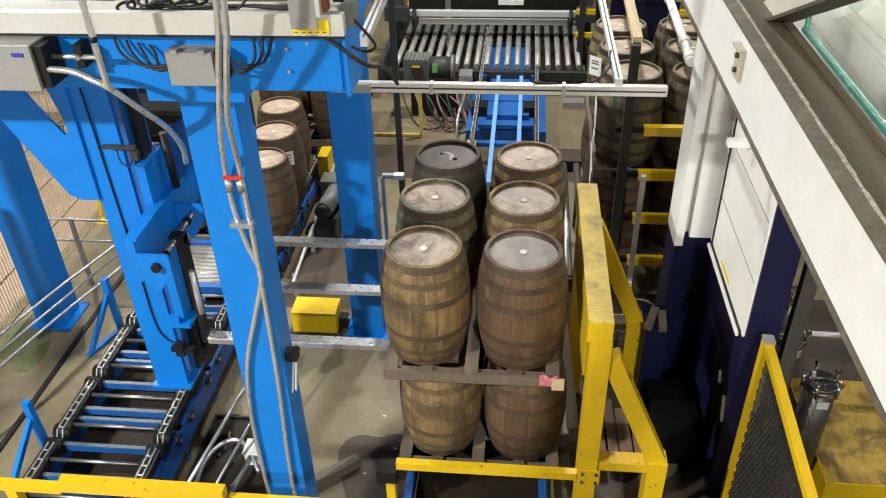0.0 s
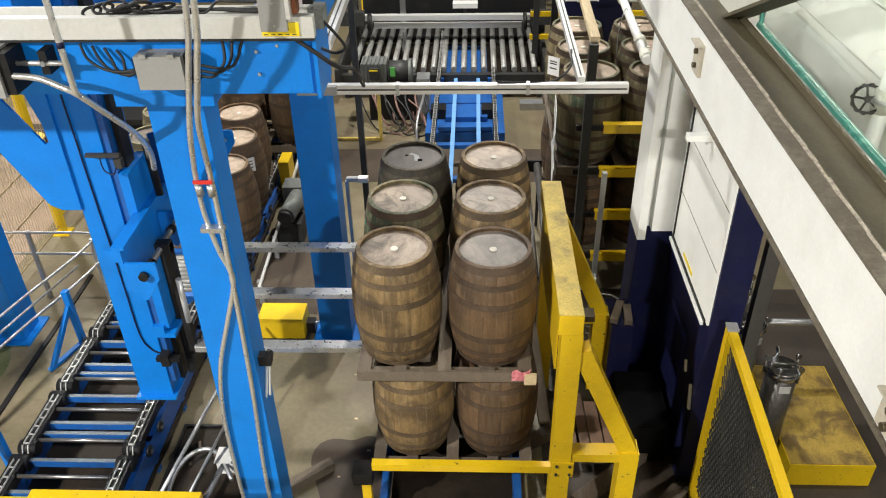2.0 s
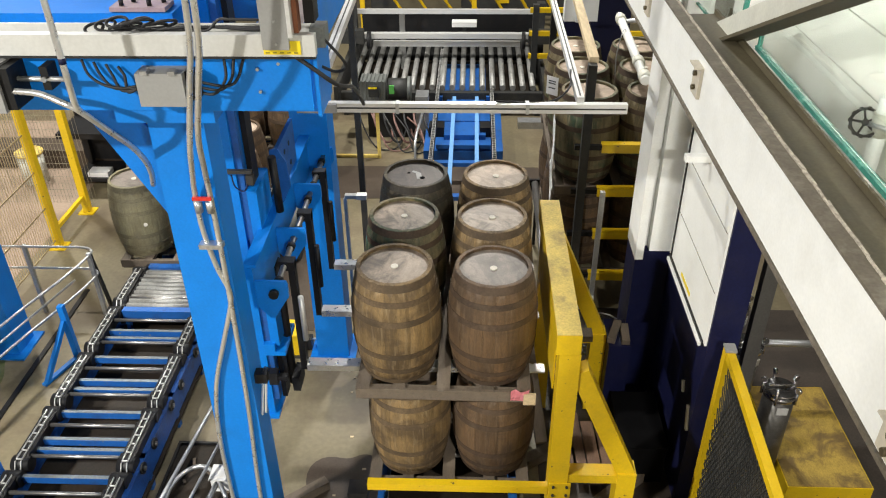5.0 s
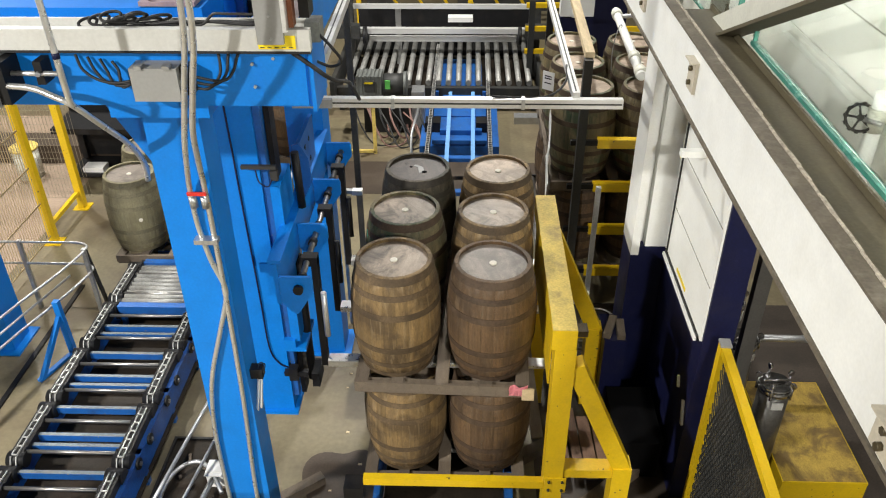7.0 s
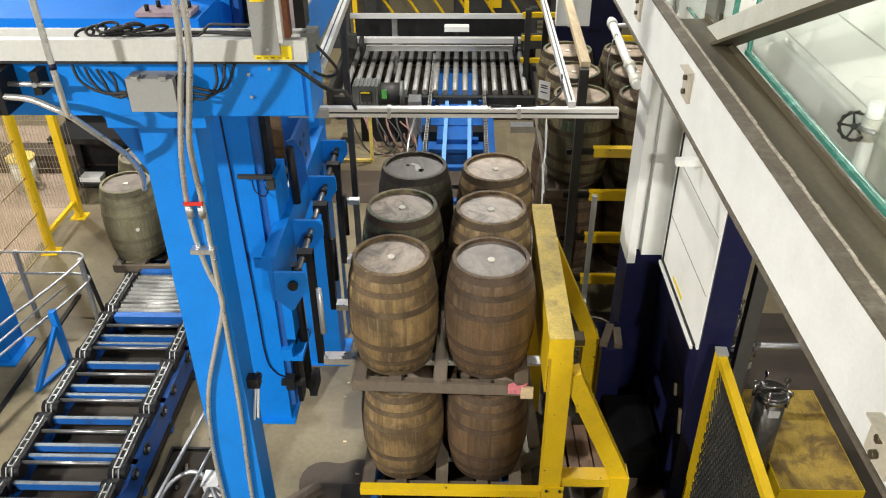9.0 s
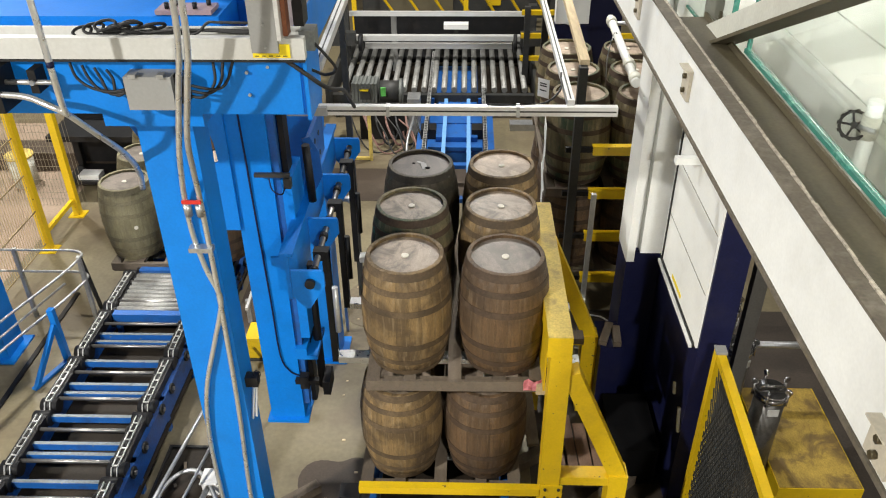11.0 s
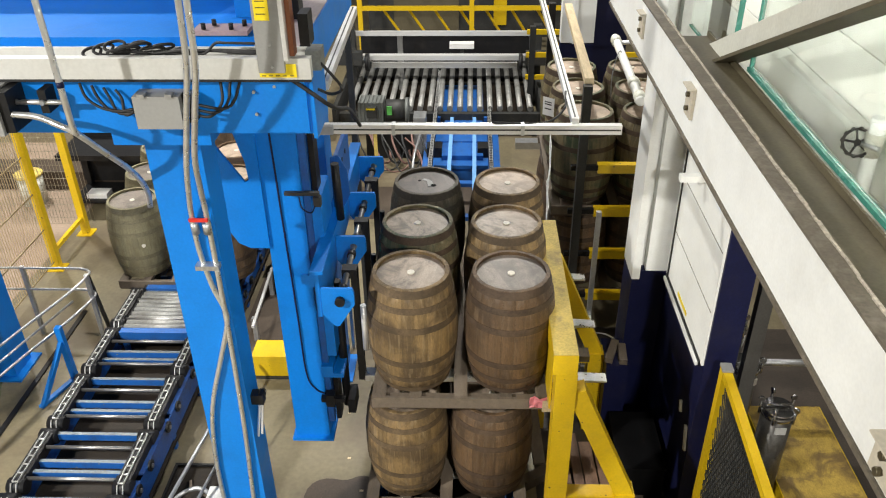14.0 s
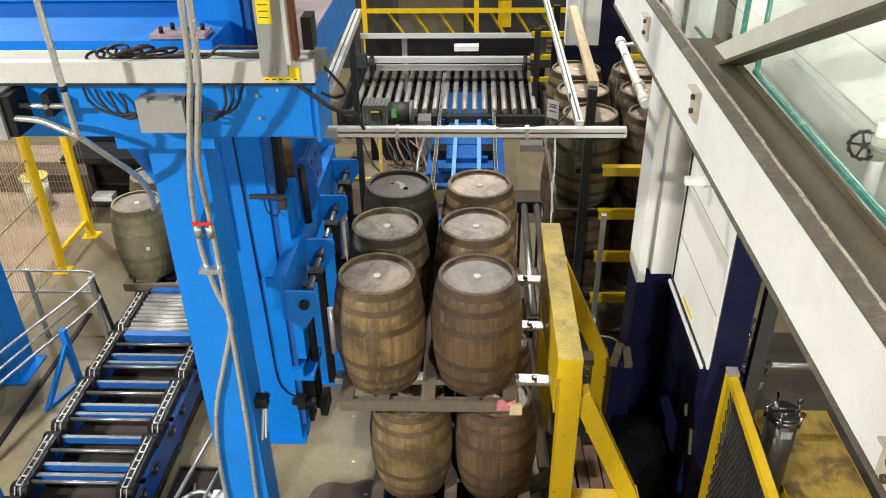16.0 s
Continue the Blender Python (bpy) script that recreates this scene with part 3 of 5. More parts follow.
jb = thing("junction_box", "grey steel junction box with clamps on a blue beam", "junction box", group="junction boxes")
part("body", B((-1.69, -1.452, 3.73, 3.85, 4.012, 4.185)), GREY_BOX, jb, bevel=0.004)
part("side_block", B((-1.451, -1.40, 3.77, 3.85, 4.03, 4.18)), BLACK, jb, bevel=0.004)
for cx in (-1.64, -1.50):
    part("clamp", B((cx - 0.018, cx + 0.018, 3.72, 3.77, 4.18, 4.20)), GALV, jb, bevel=0.002)
jb2 = thing("junction_box", "grey steel junction box with a blue maker plate", "junction box", group="junction boxes")
part("body", B((-2.79, -2.352, 3.66, 3.85, 4.0, 4.235)), GREY_BOX, jb2, bevel=0.004)
part("door_edge", B((-2.35, -2.30, 3.68, 3.85, 4.01, 4.225)), BLACK, jb2, bevel=0.003)
part("maker_plate", B((-2.45, -2.39, 3.656, 3.66, 4.18, 4.2)), mat("blue_plate", (0.02, 0.05, 0.35), 0.4), jb2)

for k in range(4):
    z0 = 4.22 - 0.012 * k
    solid("cable", T(0.0075, curve_pts([(-1.99 + 0.06 * k, 3.835, z0), (-1.96 + 0.06 * k, 3.82, 4.14), (-1.86 + 0.03 * k, 3.80, 4.09 - 0.01 * k), (-1.69, 3.80, 4.08 + 0.02 * (k % 2))]), seg=8),
          RUBBER, "black cable looping from rail to junction box", "cable", group="cables at the junction box")
for k in range(3):
    solid("cable", T(0.0075, curve_pts([(-1.40, 3.80, 4.06 + 0.03 * k), (-1.32 + 0.03 * k, 3.79, 4.06 + 0.02 * k), (-1.26 + 0.03 * k, 3.81, 4.13), (-1.26 + 0.05 * k, 3.835, 4.23)]), seg=8),
          RUBBER, "black cable looping from rail to junction box", "cable", group="cables at the junction box")
solid("cable", T(0.012, curve_pts([(-0.90, 3.84, 4.24), (-0.80, 3.83, 4.17), (-0.73, 3.86, 4.10), (-0.70, 4.0, 4.02), (-0.70, 4.3, 3.9), (-0.72, 4.6, 3.75), (-0.74, 5.0, 3.5)]), seg=8), RUBBER,
      "black cable bundle hanging off the rail end", "cable")
solid("cable", T(0.008, curve_pts([(-0.78, 3.9, 4.33), (-0.70, 3.88, 4.25), (-0.66, 3.92, 4.16), (-0.72, 3.95, 4.12), (-0.8, 3.95, 4.15)]), seg=8), RUBBER,
      "black cable loop at the rail end", "cable")

# conduits in front of the column and the beam
cond = thing("conduit_run", "galvanised conduits strapped to a blue column", "conduit")
part("conduit", T(0.0165, curve_pts([(-1.291, 3.580, 5.218), (-1.315, 3.600, 4.711), (-1.342, 3.630, 4.387), (-1.402, 3.680, 4.140), (-1.498, 3.780, 3.781), (-1.552, 3.870, 3.564), (-1.585, 3.930, 3.400), (-1.59, 3.951, 3.15), (-1.552, 3.951, 2.89), (-1.505, 3.951, 2.72), (-1.511, 3.951, 2.59), (-1.596, 3.951, 2.31), (-1.71, 3.951, 1.92), (-1.765, 3.951, 1.5), (-1.775, 3.951, 1.0), (-1.76, 3.951, 0.03)])), CONDUIT, cond)
part("conduit", T(0.0165, curve_pts([(-1.210, 3.460, 5.231), (-1.237, 3.490, 4.739), (-1.261, 3.520, 4.424), (-1.324, 3.585, 4.178), (-1.422, 3.720, 3.859), (-1.474, 3.850, 3.615), (-1.500, 3.930, 3.420), (-1.505, 3.951, 3.1), (-1.508, 3.951, 2.5), (-1.525, 3.951, 1.7), (-1.56, 3.951, 0.9), (-1.57, 3.951, 0.03)])), CONDUIT, cond)
part("tape", B((-1.60, -1.49, 3.905, 3.92, 3.365, 3.385)), RED, cond, "red tape band")
for cx in (-1.585, -1.515):
    part("coupling", T(0.024, ((cx, 3.94, 3.345), (cx, 3.945, 3.27)), seg=12), GALV, cond)
    part("clamp", B((cx - 0.035, cx + 0.035, 3.91, 3.97, 3.03, 3.06)), GALV, cond, bevel=0.004)
drop = thing("conduit_run", "galvanised conduit dropping to a curved flexible conduit", "conduit")
part("conduit", T(0.016, curve_pts([(-1.957, 3.560, 5.216), (-1.951, 3.560, 4.722), (-1.943, 3.560, 4.398), (-1.940, 3.560, 4.225), (-1.946, 3.580, 4.081), (-1.940, 3.600, 4.038)])), CONDUIT, drop)
part("sleeve", T(0.018, ((-1.941, 3.560, 4.326), (-1.941, 3.560, 4.297))), NAVY, drop)
part("curved_conduit", T(0.0165, curve_pts([(-2.319, 3.700, 4.104), (-2.160, 3.660, 4.107), (-2.035, 3.620, 4.078), (-1.960, 3.620, 4.037), (-1.888, 3.740, 3.866), (-1.854, 3.860, 3.728), (-1.844, 3.960, 3.597), (-1.859, 4.040, 3.477), (-1.900, 4.120, 3.352)])), CONDUIT, drop)
part("straight_conduit", T(0.0135, ((-2.357, 3.76, 4.147), (-2.04, 3.76, 4.145))), CONDUIT, drop)
part("strut_clip", B((-2.175, -2.135, 3.75, 3.85, 4.09, 4.21)), BLACK, drop, bevel=0.006)
part("strut_clip_nut", T(0.014, ((-2.155, 3.73, 4.15), (-2.155, 3.75, 4.15)), seg=6), GALV, drop)

# bar and rails of the light frame
lf = thing("safety_frame", "aluminium profile frame hung over the barrel station", "frame")
part("front_bar", B((-1.02, 1.03, 5.04, 5.09, 3.42, 3.485)), ALU, lf, bevel=0.006)
part("bar_groove", B((-1.0, 1.02, 5.036, 5.04, 3.448, 3.458)), DARK, lf)
part("bar_bracket", B((-1.2, -0.93, 5.0, 5.04, 3.43, 3.49)), GREY_BOX, lf, bevel=0.003)
part("side_rail", bars(((0.715, 5.07, 3.50), (0.735, 9.4, 3.46), 0.05, 0.05)), ALU, lf)
part("rail_slot", bars(((0.715, 5.1, 3.5262), (0.735, 9.38, 3.4866), 0.01, 0.002)), DARK, lf)
part("side_rail", bars(((-1.112, 5.771, 3.5), (-1.160, 7.899, 3.5), 0.07, 0.07)), ALU, lf)
part("rail_slot", bars(((-1.112, 5.791, 3.5365), (-1.160, 7.879, 3.5365), 0.012, 0.002)), DARK, lf)
for cx in (-0.52, 0.36):
    part("clip", B((cx - 0.012, cx + 0.012, 5.03, 5.095, 3.415, 3.49)), GALV, lf, bevel=0.002)
part("cable", T(0.008, curve_pts([(0.70, 5.6, 3.52), (0.66, 5.3, 3.50), (0.5, 5.1, 3.48), (0.15, 5.07, 3.495)]), seg=8), RUBBER, lf)
for px, py, pz in ((-1.20, 7.65, 3.44), ):
    part("post", B((px - 0.03, px + 0.03, py - 0.03, py + 0.03, 0, pz)), DARK, lf, bevel=0.004)
part("post", B((1.03, 1.11, 6.95, 7.03, 0, 3.06)), DARK, lf, bevel=0.004)
part("timber", bars(((1.085, 7.03, 3.08), (1.16, 9.7, 3.06), 0.085, 0.06)), PALE_WOOD, lf, "pale timber batten")

# ---- lift mast with fork carriage; x is measured from the carriage pivot ----
mast = thing("lift_mast", "blue travelling lift mast with gusset hung from a trolley", "lift mast", (-2.42, 0, 0))
part("mast_column", B((-0.57, -0.29, 4.86, 5.22, 0.76, 5.3)), BLUE, mast, bevel=0.008)
part("mast_rail", B((-0.287, -0.24, 4.88, 4.94, 0.9, 5.2), (-0.287, -0.24, 5.14, 5.2, 0.9, 5.2)), BLUE_WORN, mast, bevel=0.003)
part("foot_plate", B((-0.60, -0.255, 4.82, 5.26, 0.73, 0.757)), BLUE, mast, bevel=0.003)
_bm = bmesh.new()
plate(_bm, ((-0.56, 2.62), (-0.70, 2.62), (-0.78, 2.66), (-1.45, 3.90), (-0.56, 3.90)), 4.835, 4.858, ((-0.91, 3.54), (-0.67, 3.15), (-0.64, 3.165), (-0.65, 3.3), (-0.73, 3.62), (-0.93, 3.62)))
part("gusset", _bm, BLUE, mast, bevel=0.002)
part("trolley_frame", B((-2.9, -0.36, 4.45, 6.2, 4.06, 4.27)), BLUE, mast, bevel=0.006)
part("trolley_frame", B((-2.9, -0.62, 5.3, 5.6, 4.28, 4.9)), BLUE, mast, bevel=0.006)
part("wheel_bracket", B((-0.72, -0.40, 4.46, 4.62, 4.275, 4.30)), mat("pinkish_primer", (0.35, 0.25, 0.25), 0.5), mast, "pinkish primer bracket plate", 0.004)
for cx, cy in ((-0.66, 4.50), (-0.50, 4.50), (-0.44, 4.57), (-0.62, 4.58)):
    part("bracket_bolt", T(0.014, ((cx, cy, 4.30), (cx, cy, 4.335)), seg=6), BLACK, mast)
part("cable_trace", T(0.007, curve_pts([(-0.47, 4.845, 3.85), (-0.455, 4.845, 3.3), (-0.45, 4.85, 2.9), (-0.43, 4.85, 2.0), (-0.42, 4.85, 1.45), (-0.36, 4.85, 1.28), (-0.28, 4.86, 1.22)]), seg=8), NAVY, mast)
part("limit_arm", B((-0.40, -0.16, 4.80, 4.83, 3.065, 3.09)), DARK, mast, bevel=0.004)
part("limit_switch", B((-0.20, -0.15, 4.78, 4.83, 2.99, 3.06)), DARK, mast, bevel=0.006)
part("limit_cable", T(0.005, curve_pts([(-0.3, 4.80, 3.06), (-0.28, 4.78, 2.98), (-0.22, 4.77, 2.95), (-0.19, 4.78, 3.0)]), seg=8), NAVY, mast)
part("chain_guide", B((-0.238, -0.20, 4.97, 5.10, 0.85, 4.4)), BLACK, mast, bevel=0.004)
part("lower_bracket", B((-0.29, -0.12, 4.83, 5.2, 1.42, 1.46), (-0.29, -0.2, 4.83, 5.2, 1.46, 1.53)), BLUE, mast, bevel=0.004)
part("proximity_switch", B((-0.31, -0.12, 4.78, 4.83, 1.20, 1.24), (-0.27, -0.2, 4.77, 4.84, 1.16, 1.28)), BLACK, mast, bevel=0.005)
part("stop_block", B((-0.12, -0.06, 4.9, 5.1, 0.98, 1.12)), BLACK, mast, bevel=0.006)
part("lift_cylinder", T(0.035, ((-0.15, 5.05, 0.95), (-0.15, 5.05, 2.2)), seg=14), BLACK, mast)

# carriage: sub-parts hang on the back plate
_bm = bmesh.new()
box(_bm, -0.165, -0.135, 4.40, 6.50, 2.22, 2.56)
box(_bm, -0.235, -0.165, 4.86, 5.22, 1.5, 2.9)
carriage = part("carriage", _bm, BLUE, mast, bevel=0.006)
_bm = bmesh.new()
plate(_bm, ((-0.13, 2.46), (0.085, 2.46), (0.095, 2.43), (0.095, 2.33), (0.06, 2.28), (-0.02, 2.15), (-0.05, 2.15), (-0.13, 2.25)), -0.0125, 0.0125,
      tuple((0.028 * math.cos(a), 2.37 + 0.028 * math.sin(a)) for a in (2 * math.pi * k / 12 for k in range(12))))
RIB_ME = finish("rib", _bm, BLUE)
for yy in (4.40, 5.09, 5.79, 6.48):
    piece("rib", RIB_ME, carriage, pose(0, yy, 0))
part("top_flange", bars(((-0.15, 4.40, 2.575), (-0.15, 6.50, 2.575), 0.09, 0.025)), BLUE, carriage)
part("lug", B((-0.20, -0.165, 4.42, 4.46, 2.45, 2.56), (-0.26, -0.165, 4.43, 4.45, 2.47, 2.54)), BLUE, carriage, bevel=0.01)
_bm = bmesh.new()
plate(_bm, ((-0.16, 2.56), (-0.16, 3.0), (-0.10, 3.02), (-0.04, 2.9), (-0.03, 2.7), (-0.10, 2.56)), 5.3, 5.32)
part("tilt_plate", _bm, BLUE_WORN, carriage, bevel=0.002)
part("perforated_plate", B((-0.16, -0.13, 5.4, 6.0, 2.57, 2.95)), BLUE_WORN, carriage, bevel=0.008)
for k in range(6):
    part("dark_hole", T(0.022, ((-0.131, 5.47 + 0.16 * (k % 3), 2.66 + 0.17 * (k // 3)), (-0.126, 5.47 + 0.16 * (k % 3), 2.66 + 0.17 * (k // 3))), seg=14), BLACK, carriage)
part("tilt_cylinder", T(0.03, ((-0.09, 5.1, 3.05), (-0.08, 5.1, 2.6)), seg=14), BLACK, carriage)
part("pivot_rod", T(0.022, ((0, 4.36, 2.37), (0, 6.53, 2.37)), seg=16), STEEL, carriage, "bright steel pivot rod")
part("rod_cap", T(0.034, ((0, 4.352, 2.37), (0, 4.384, 2.37)), seg=16), BLACK, carriage)
for yy in (4.52, 4.97, 5.2, 5.68, 5.92, 6.36):
    part("collar", T(0.032, ((0, yy - 0.025, 2.37), (0, yy + 0.025, 2.37)), seg=16), BLACK, carriage)
REACH = 1.93
for yy in (4.74, 5.43, 6.135):
    part("fork_shank", B((0.025, 0.075, yy - 0.032, yy + 0.032, 1.39, 2.40), (-0.035, 0.075, yy - 0.04, yy + 0.04, 2.335, 2.41)), BLACK, carriage, bevel=0.01)
    _bm = bmesh.new()
    plate(_bm, ((0.075, 1.39), (REACH, 1.405), (REACH, 1.42), (REACH - 0.5, 1.445), (0.075, 1.447)), yy - 0.05, yy + 0.05)
    part("fork", _bm, CONDUIT, carriage, "worn bright steel fork", 0.003)
    part("fork_latch", B((1.59, 1.63, yy - 0.02, yy + 0.02, 1.43, 1.452)), DARK, carriage, bevel=0.003)
    part("latch_pin", T(0.012, ((1.615, yy - 0.02, 1.453), (1.615, yy - 0.02, 1.47)), seg=8), GALV, carriage)
    part("shank_cylinder", T(0.022, ((0.11, yy - 0.1, 1.75), (0.11, yy - 0.1, 2.15)), seg=12), ALU if yy < 5 else BLACK, carriage)

# ---- left chain conveyor ----
CX0, CX1 = -3.78, -2.88
# Darker copy of the blue, with the side frames' shade in its colour.
SHADED_BLUE = mat("shaded_blue_paint", (0.008, 0.075, 0.30), 0.45, var=0.3, dirt=(0.012, 0.012, 0.014), dirt_amount=0.8, dirt_scale=4)
PALE_BLUE = mat("worn_pale_blue", (0.14, 0.17, 0.19), 0.5, 0.2, var=0.3, scale=12, dirt=(0.22, 0.2, 0.17), dirt_amount=0.7, dirt_scale=6)
# Near black for the oily tray and for added dark sheets under conveyors.
OILY_SHADE = mat("oily_shade_black", (0.02, 0.015, 0.01), 0.6, var=0.4, dirt=(0.04, 0.026, 0.018), dirt_amount=0.6, dirt_scale=5, gloss=0.25)
_bm = bmesh.new()
for sx in (-1, 1):
    box(_bm, -0.044, 0.044, sx * 0.024 - 0.0025, sx * 0.024 + 0.0025, -0.009, 0.009)
for sx in (-0.041,):
    box(_bm, sx - 0.003, sx + 0.003, -0.022, 0.022, -0.006, 0.007)
LINK_ME = finish("chain_link", _bm, CHAIN)
_bm = bmesh.new()
tube(_bm, ((0, -0.075, 0), (0, 0.075, 0)), 0.07, 16)
SPROCKET_ME = finish("sprocket", _bm, BLACK)


def chain_conveyor(name, label, x0, x1, y0, sections, pitch, top, group, rollers=4):
    ob = thing(name, label, "conveyor", (0, 0, 0), group)
    y1 = y0 + pitch * sections
    # Dark sheet added for the shade below the cross shafts.
    part("oil_pan", B((x0 - 0.05, x1 + 0.12, y0 - 0.2, y1, 0.10, 0.12)), OILY_SHADE, ob)
    for x in (x0 - 0.02, x1 + 0.09):
        part("side_frame", B((x - 0.035, x + 0.015, y0 - 0.2, y1, 0.16, top - 0.1)), SHADED_BLUE, ob, bevel=0.006)
    for k in range(sections):
        ys = y0 + pitch * k
        for x in (x0, x1):
            part("guide", B((x - 0.058, x + 0.058, ys - 0.03, ys + pitch * 0.82, top - 0.12, top - 0.016)), BLACK, ob, bevel=0.006)
            for yy in (ys, ys + pitch * 0.78):
                m = pose(x, yy, top - 0.08, 0, 0, 90)
                piece("sprocket", SPROCKET_ME, ob, m)
            n = int(pitch * 0.8 / 0.098)
            for i in range(n):
                piece("chain_link", LINK_ME, ob, pose(x, ys + 0.02 + 0.098 * i, top - 0.004, 0, 0, 90))
            for i in range(1, 3):
                a = 58 * i
                piece("chain_link", LINK_ME, ob, pose(x, ys - 0.076 * math.sin(radians(a)), top - 0.08 + 0.076 * math.cos(radians(a)), 0, 0, 0) @ pose(0, 0, 0, a, 0, 0) @ pose(0, 0, 0, 0, 0, 90))
        for i in (0.06, 0.54):
            yy = ys + pitch * i
            part("cross_shaft", T(0.017, ((x0 + 0.03, yy, top - 0.035), (x1 - 0.03, yy, top - 0.035)), seg=10), STEEL, ob)
            for x in (x0 + 0.05, x1 - 0.05):
                part("shaft_collar", T(0.04, ((x - 0.012, yy, top - 0.035), (x + 0.012, yy, top - 0.035)), seg=12), BLACK, ob)
        for i in (0.2, 0.36, 0.8):
            yy = ys + pitch * i
            part("cross_member", B((x0 + 0.04, x1 - 0.04, yy - 0.02, yy + 0.02, top - 0.125, top - 0.06)), BLUE_WORN, ob, bevel=0.004)
            part("worn_edge", B((x0 + 0.045, x1 - 0.045, yy - 0.017, yy + 0.017, top - 0.0598, top - 0.0575)), PALE_BLUE, ob, "paint worn to pale metal")
        for x in (x0 - 0.05, x1 + 0.07):
            part("leg", B((x - 0.03, x + 0.03, ys + 0.1, ys + 0.16, 0, top - 0.1)), BLUE_WORN, ob, bevel=0.003)
        for yy in (ys + 0.02, ys + pitch * 0.4):
            part("bearing", T(0.052, ((x1 + 0.105, yy, top - 0.13), (x1 + 0.125, yy, top - 0.13)), seg=16), BLACK, ob)
            part("shaft_end", T(0.02, ((x1 + 0.125, yy, top - 0.13), (x1 + 0.14, yy, top - 0.13)), seg=10), STEEL, ob)
    return ob


chain_conveyor("chain_conveyor", "blue stepped chain conveyor with steel cross shafts", CX0, CX1, 3.05, 6, 0.75, 0.5, "conveyors")
trans = thing("roller_bed", "bare steel roller bed set in the chain conveyor", "conveyor", group="conveyors")
for y in (6.64, 7.46):
    part("bed_end", B((-3.70, -2.95, y - 0.04, y + 0.04, 0.36, 0.47)), BLUE_WORN, trans, bevel=0.004)
for x in (-3.72, -2.93):
    part("bed_side", B((x - 0.02, x + 0.02, 6.60, 7.50, 0.3, 0.46)), BLACK, trans, bevel=0.004)
for i in range(9):
    part("roller", T(0.032, ((-3.69, 6.73 + 0.076 * i, 0.445), (-2.96, 6.73 + 0.076 * i, 0.445)), seg=14), ROLLER, trans)
for x in (-3.72, -2.93):
    part("leg", B((x - 0.02, x + 0.02, 6.7, 6.76, 0, 0.3)), BLUE_WORN, trans)
    part("leg", B((x - 0.02, x + 0.02, 7.3, 7.36, 0, 0.3)), BLUE_WORN, trans)
chain_conveyor("chain_conveyor", "blue chain conveyor under barrel pallets", -3.78, -2.75, 7.62, 5, 0.8, 0.38, "conveyors")
mot = thing("gear_motor", "grey gear motor on the conveyor side", "motor", group="motors")
part("motor_body", T(0.11, ((-2.30, 8.25, 0.45), (-2.22, 8.65, 0.5)), seg=18), MOTOR, mot)
part("gearbox", B((-2.42, -2.18, 8.65, 8.9, 0.3, 0.62)), MOTOR, mot, bevel=0.03)
part("fan_cover", T(0.095, ((-2.31, 8.18, 0.445), (-2.30, 8.25, 0.45)), seg=18), BLACK, mot)
part("support", B((-2.45, -2.15, 8.3, 8.85, 0.0, 0.3)), DARK, mot, bevel=0.01)
solid("yellow_guard", B((-2.62, -2.48, 9.35, 9.65, 0.0, 0.6)), YELLOW, "yellow steel guard beside the conveyor", "guard", bevel=0.01)
solid("edge_rail", bars(((-2.36, 6.9, 0.33), (-2.50, 10.6, 0.33), 0.03, 0.03)), ALU, "thin aluminium edge rail beside the conveyor", "rail")
for x, y in ((-2.4, 7.1), (-2.42, 8.0), (-2.48, 9.9)):
    solid("rail_stand", B((x - 0.025, x + 0.025, y - 0.025, y + 0.025, 0, 0.31)), GALV, "short steel stand of the edge rail", "stand", group="rail stands")

blk = thing("yellow_bollard_box", "yellow painted steel box guard on the floor", "guard box")
part("body", B((-2.28, -1.80, 6.46, 6.74, 0.02, 0.28)), YELLOW, blk, bevel=0.006)
part("base_plate", B((-2.32, -1.76, 6.43, 6.78, 0.0, 0.02)), DARK, blk)
part("side_bracket", B((-1.79, -1.70, 6.55, 6.65, 0.02, 0.16)), BLACK, blk, bevel=0.01)
part("side_rod", T(0.012, ((-1.79, 6.6, 0.12), (-1.64, 6.62, 0.12)), seg=8), GALV, blk)

st = thing("blue_stand", "small blue steel stand on the floor", "stand", group="blue stands")
part("post", bars(((-4.2, 6.40, 0.0), (-4.2, 6.38, 0.70), 0.06, 0.06)), BLUE, st, bevel=0.004)
part("brace", bars(((-4.33, 5.95, 0.02), (-4.2, 6.36, 0.52), 0.045, 0.045)), BLUE, st, bevel=0.004)
part("foot", bars(((-4.35, 5.93, 0.02), (-4.18, 6.42, 0.02), 0.05, 0.03)), BLUE, st)
copy_thing(st, pose(0.12, -1.78, 0))

# pipe guard rail
gr = thing("guard_rail", "bare steel pipe guard rail with rounded corner", "guard rail")
for z in (0.9, 0.62):
    part("pipe", T(0.014, curve_pts([(-5.3, 7.17, z), (-4.6, 7.17, z), (-4.3, 7.17, z), (-4.15, 7.13, z), (-4.11, 7.01, z), (-4.2, 6.6, z), (-4.45, 5.8, z), (-4.75, 4.6, z)], 5)), GALV, gr)
part("pipe", T(0.012, ((-4.17, 6.72, 0.78), (-4.74, 4.6, 0.78))), GALV, gr)
part("leaning_post", bars(((-4.18, 7.29, 0.0), (-4.22, 7.22, 0.78), 0.045, 0.03)), DARK, gr, "dark upright beside the rail")
for x, y in ((-4.12, 7.02), (-4.9, 7.17), (-4.72, 4.7)):
    part("post", B((x - 0.02, x + 0.02, y - 0.02, y + 0.02, 0, 0.92)), GALV, gr, bevel=0.004)
solid("floor_channel", B((-4.62, -4.57, 3.2, 7.6, 0.0, 0.02)), BLACK, "dark steel floor track", "track")

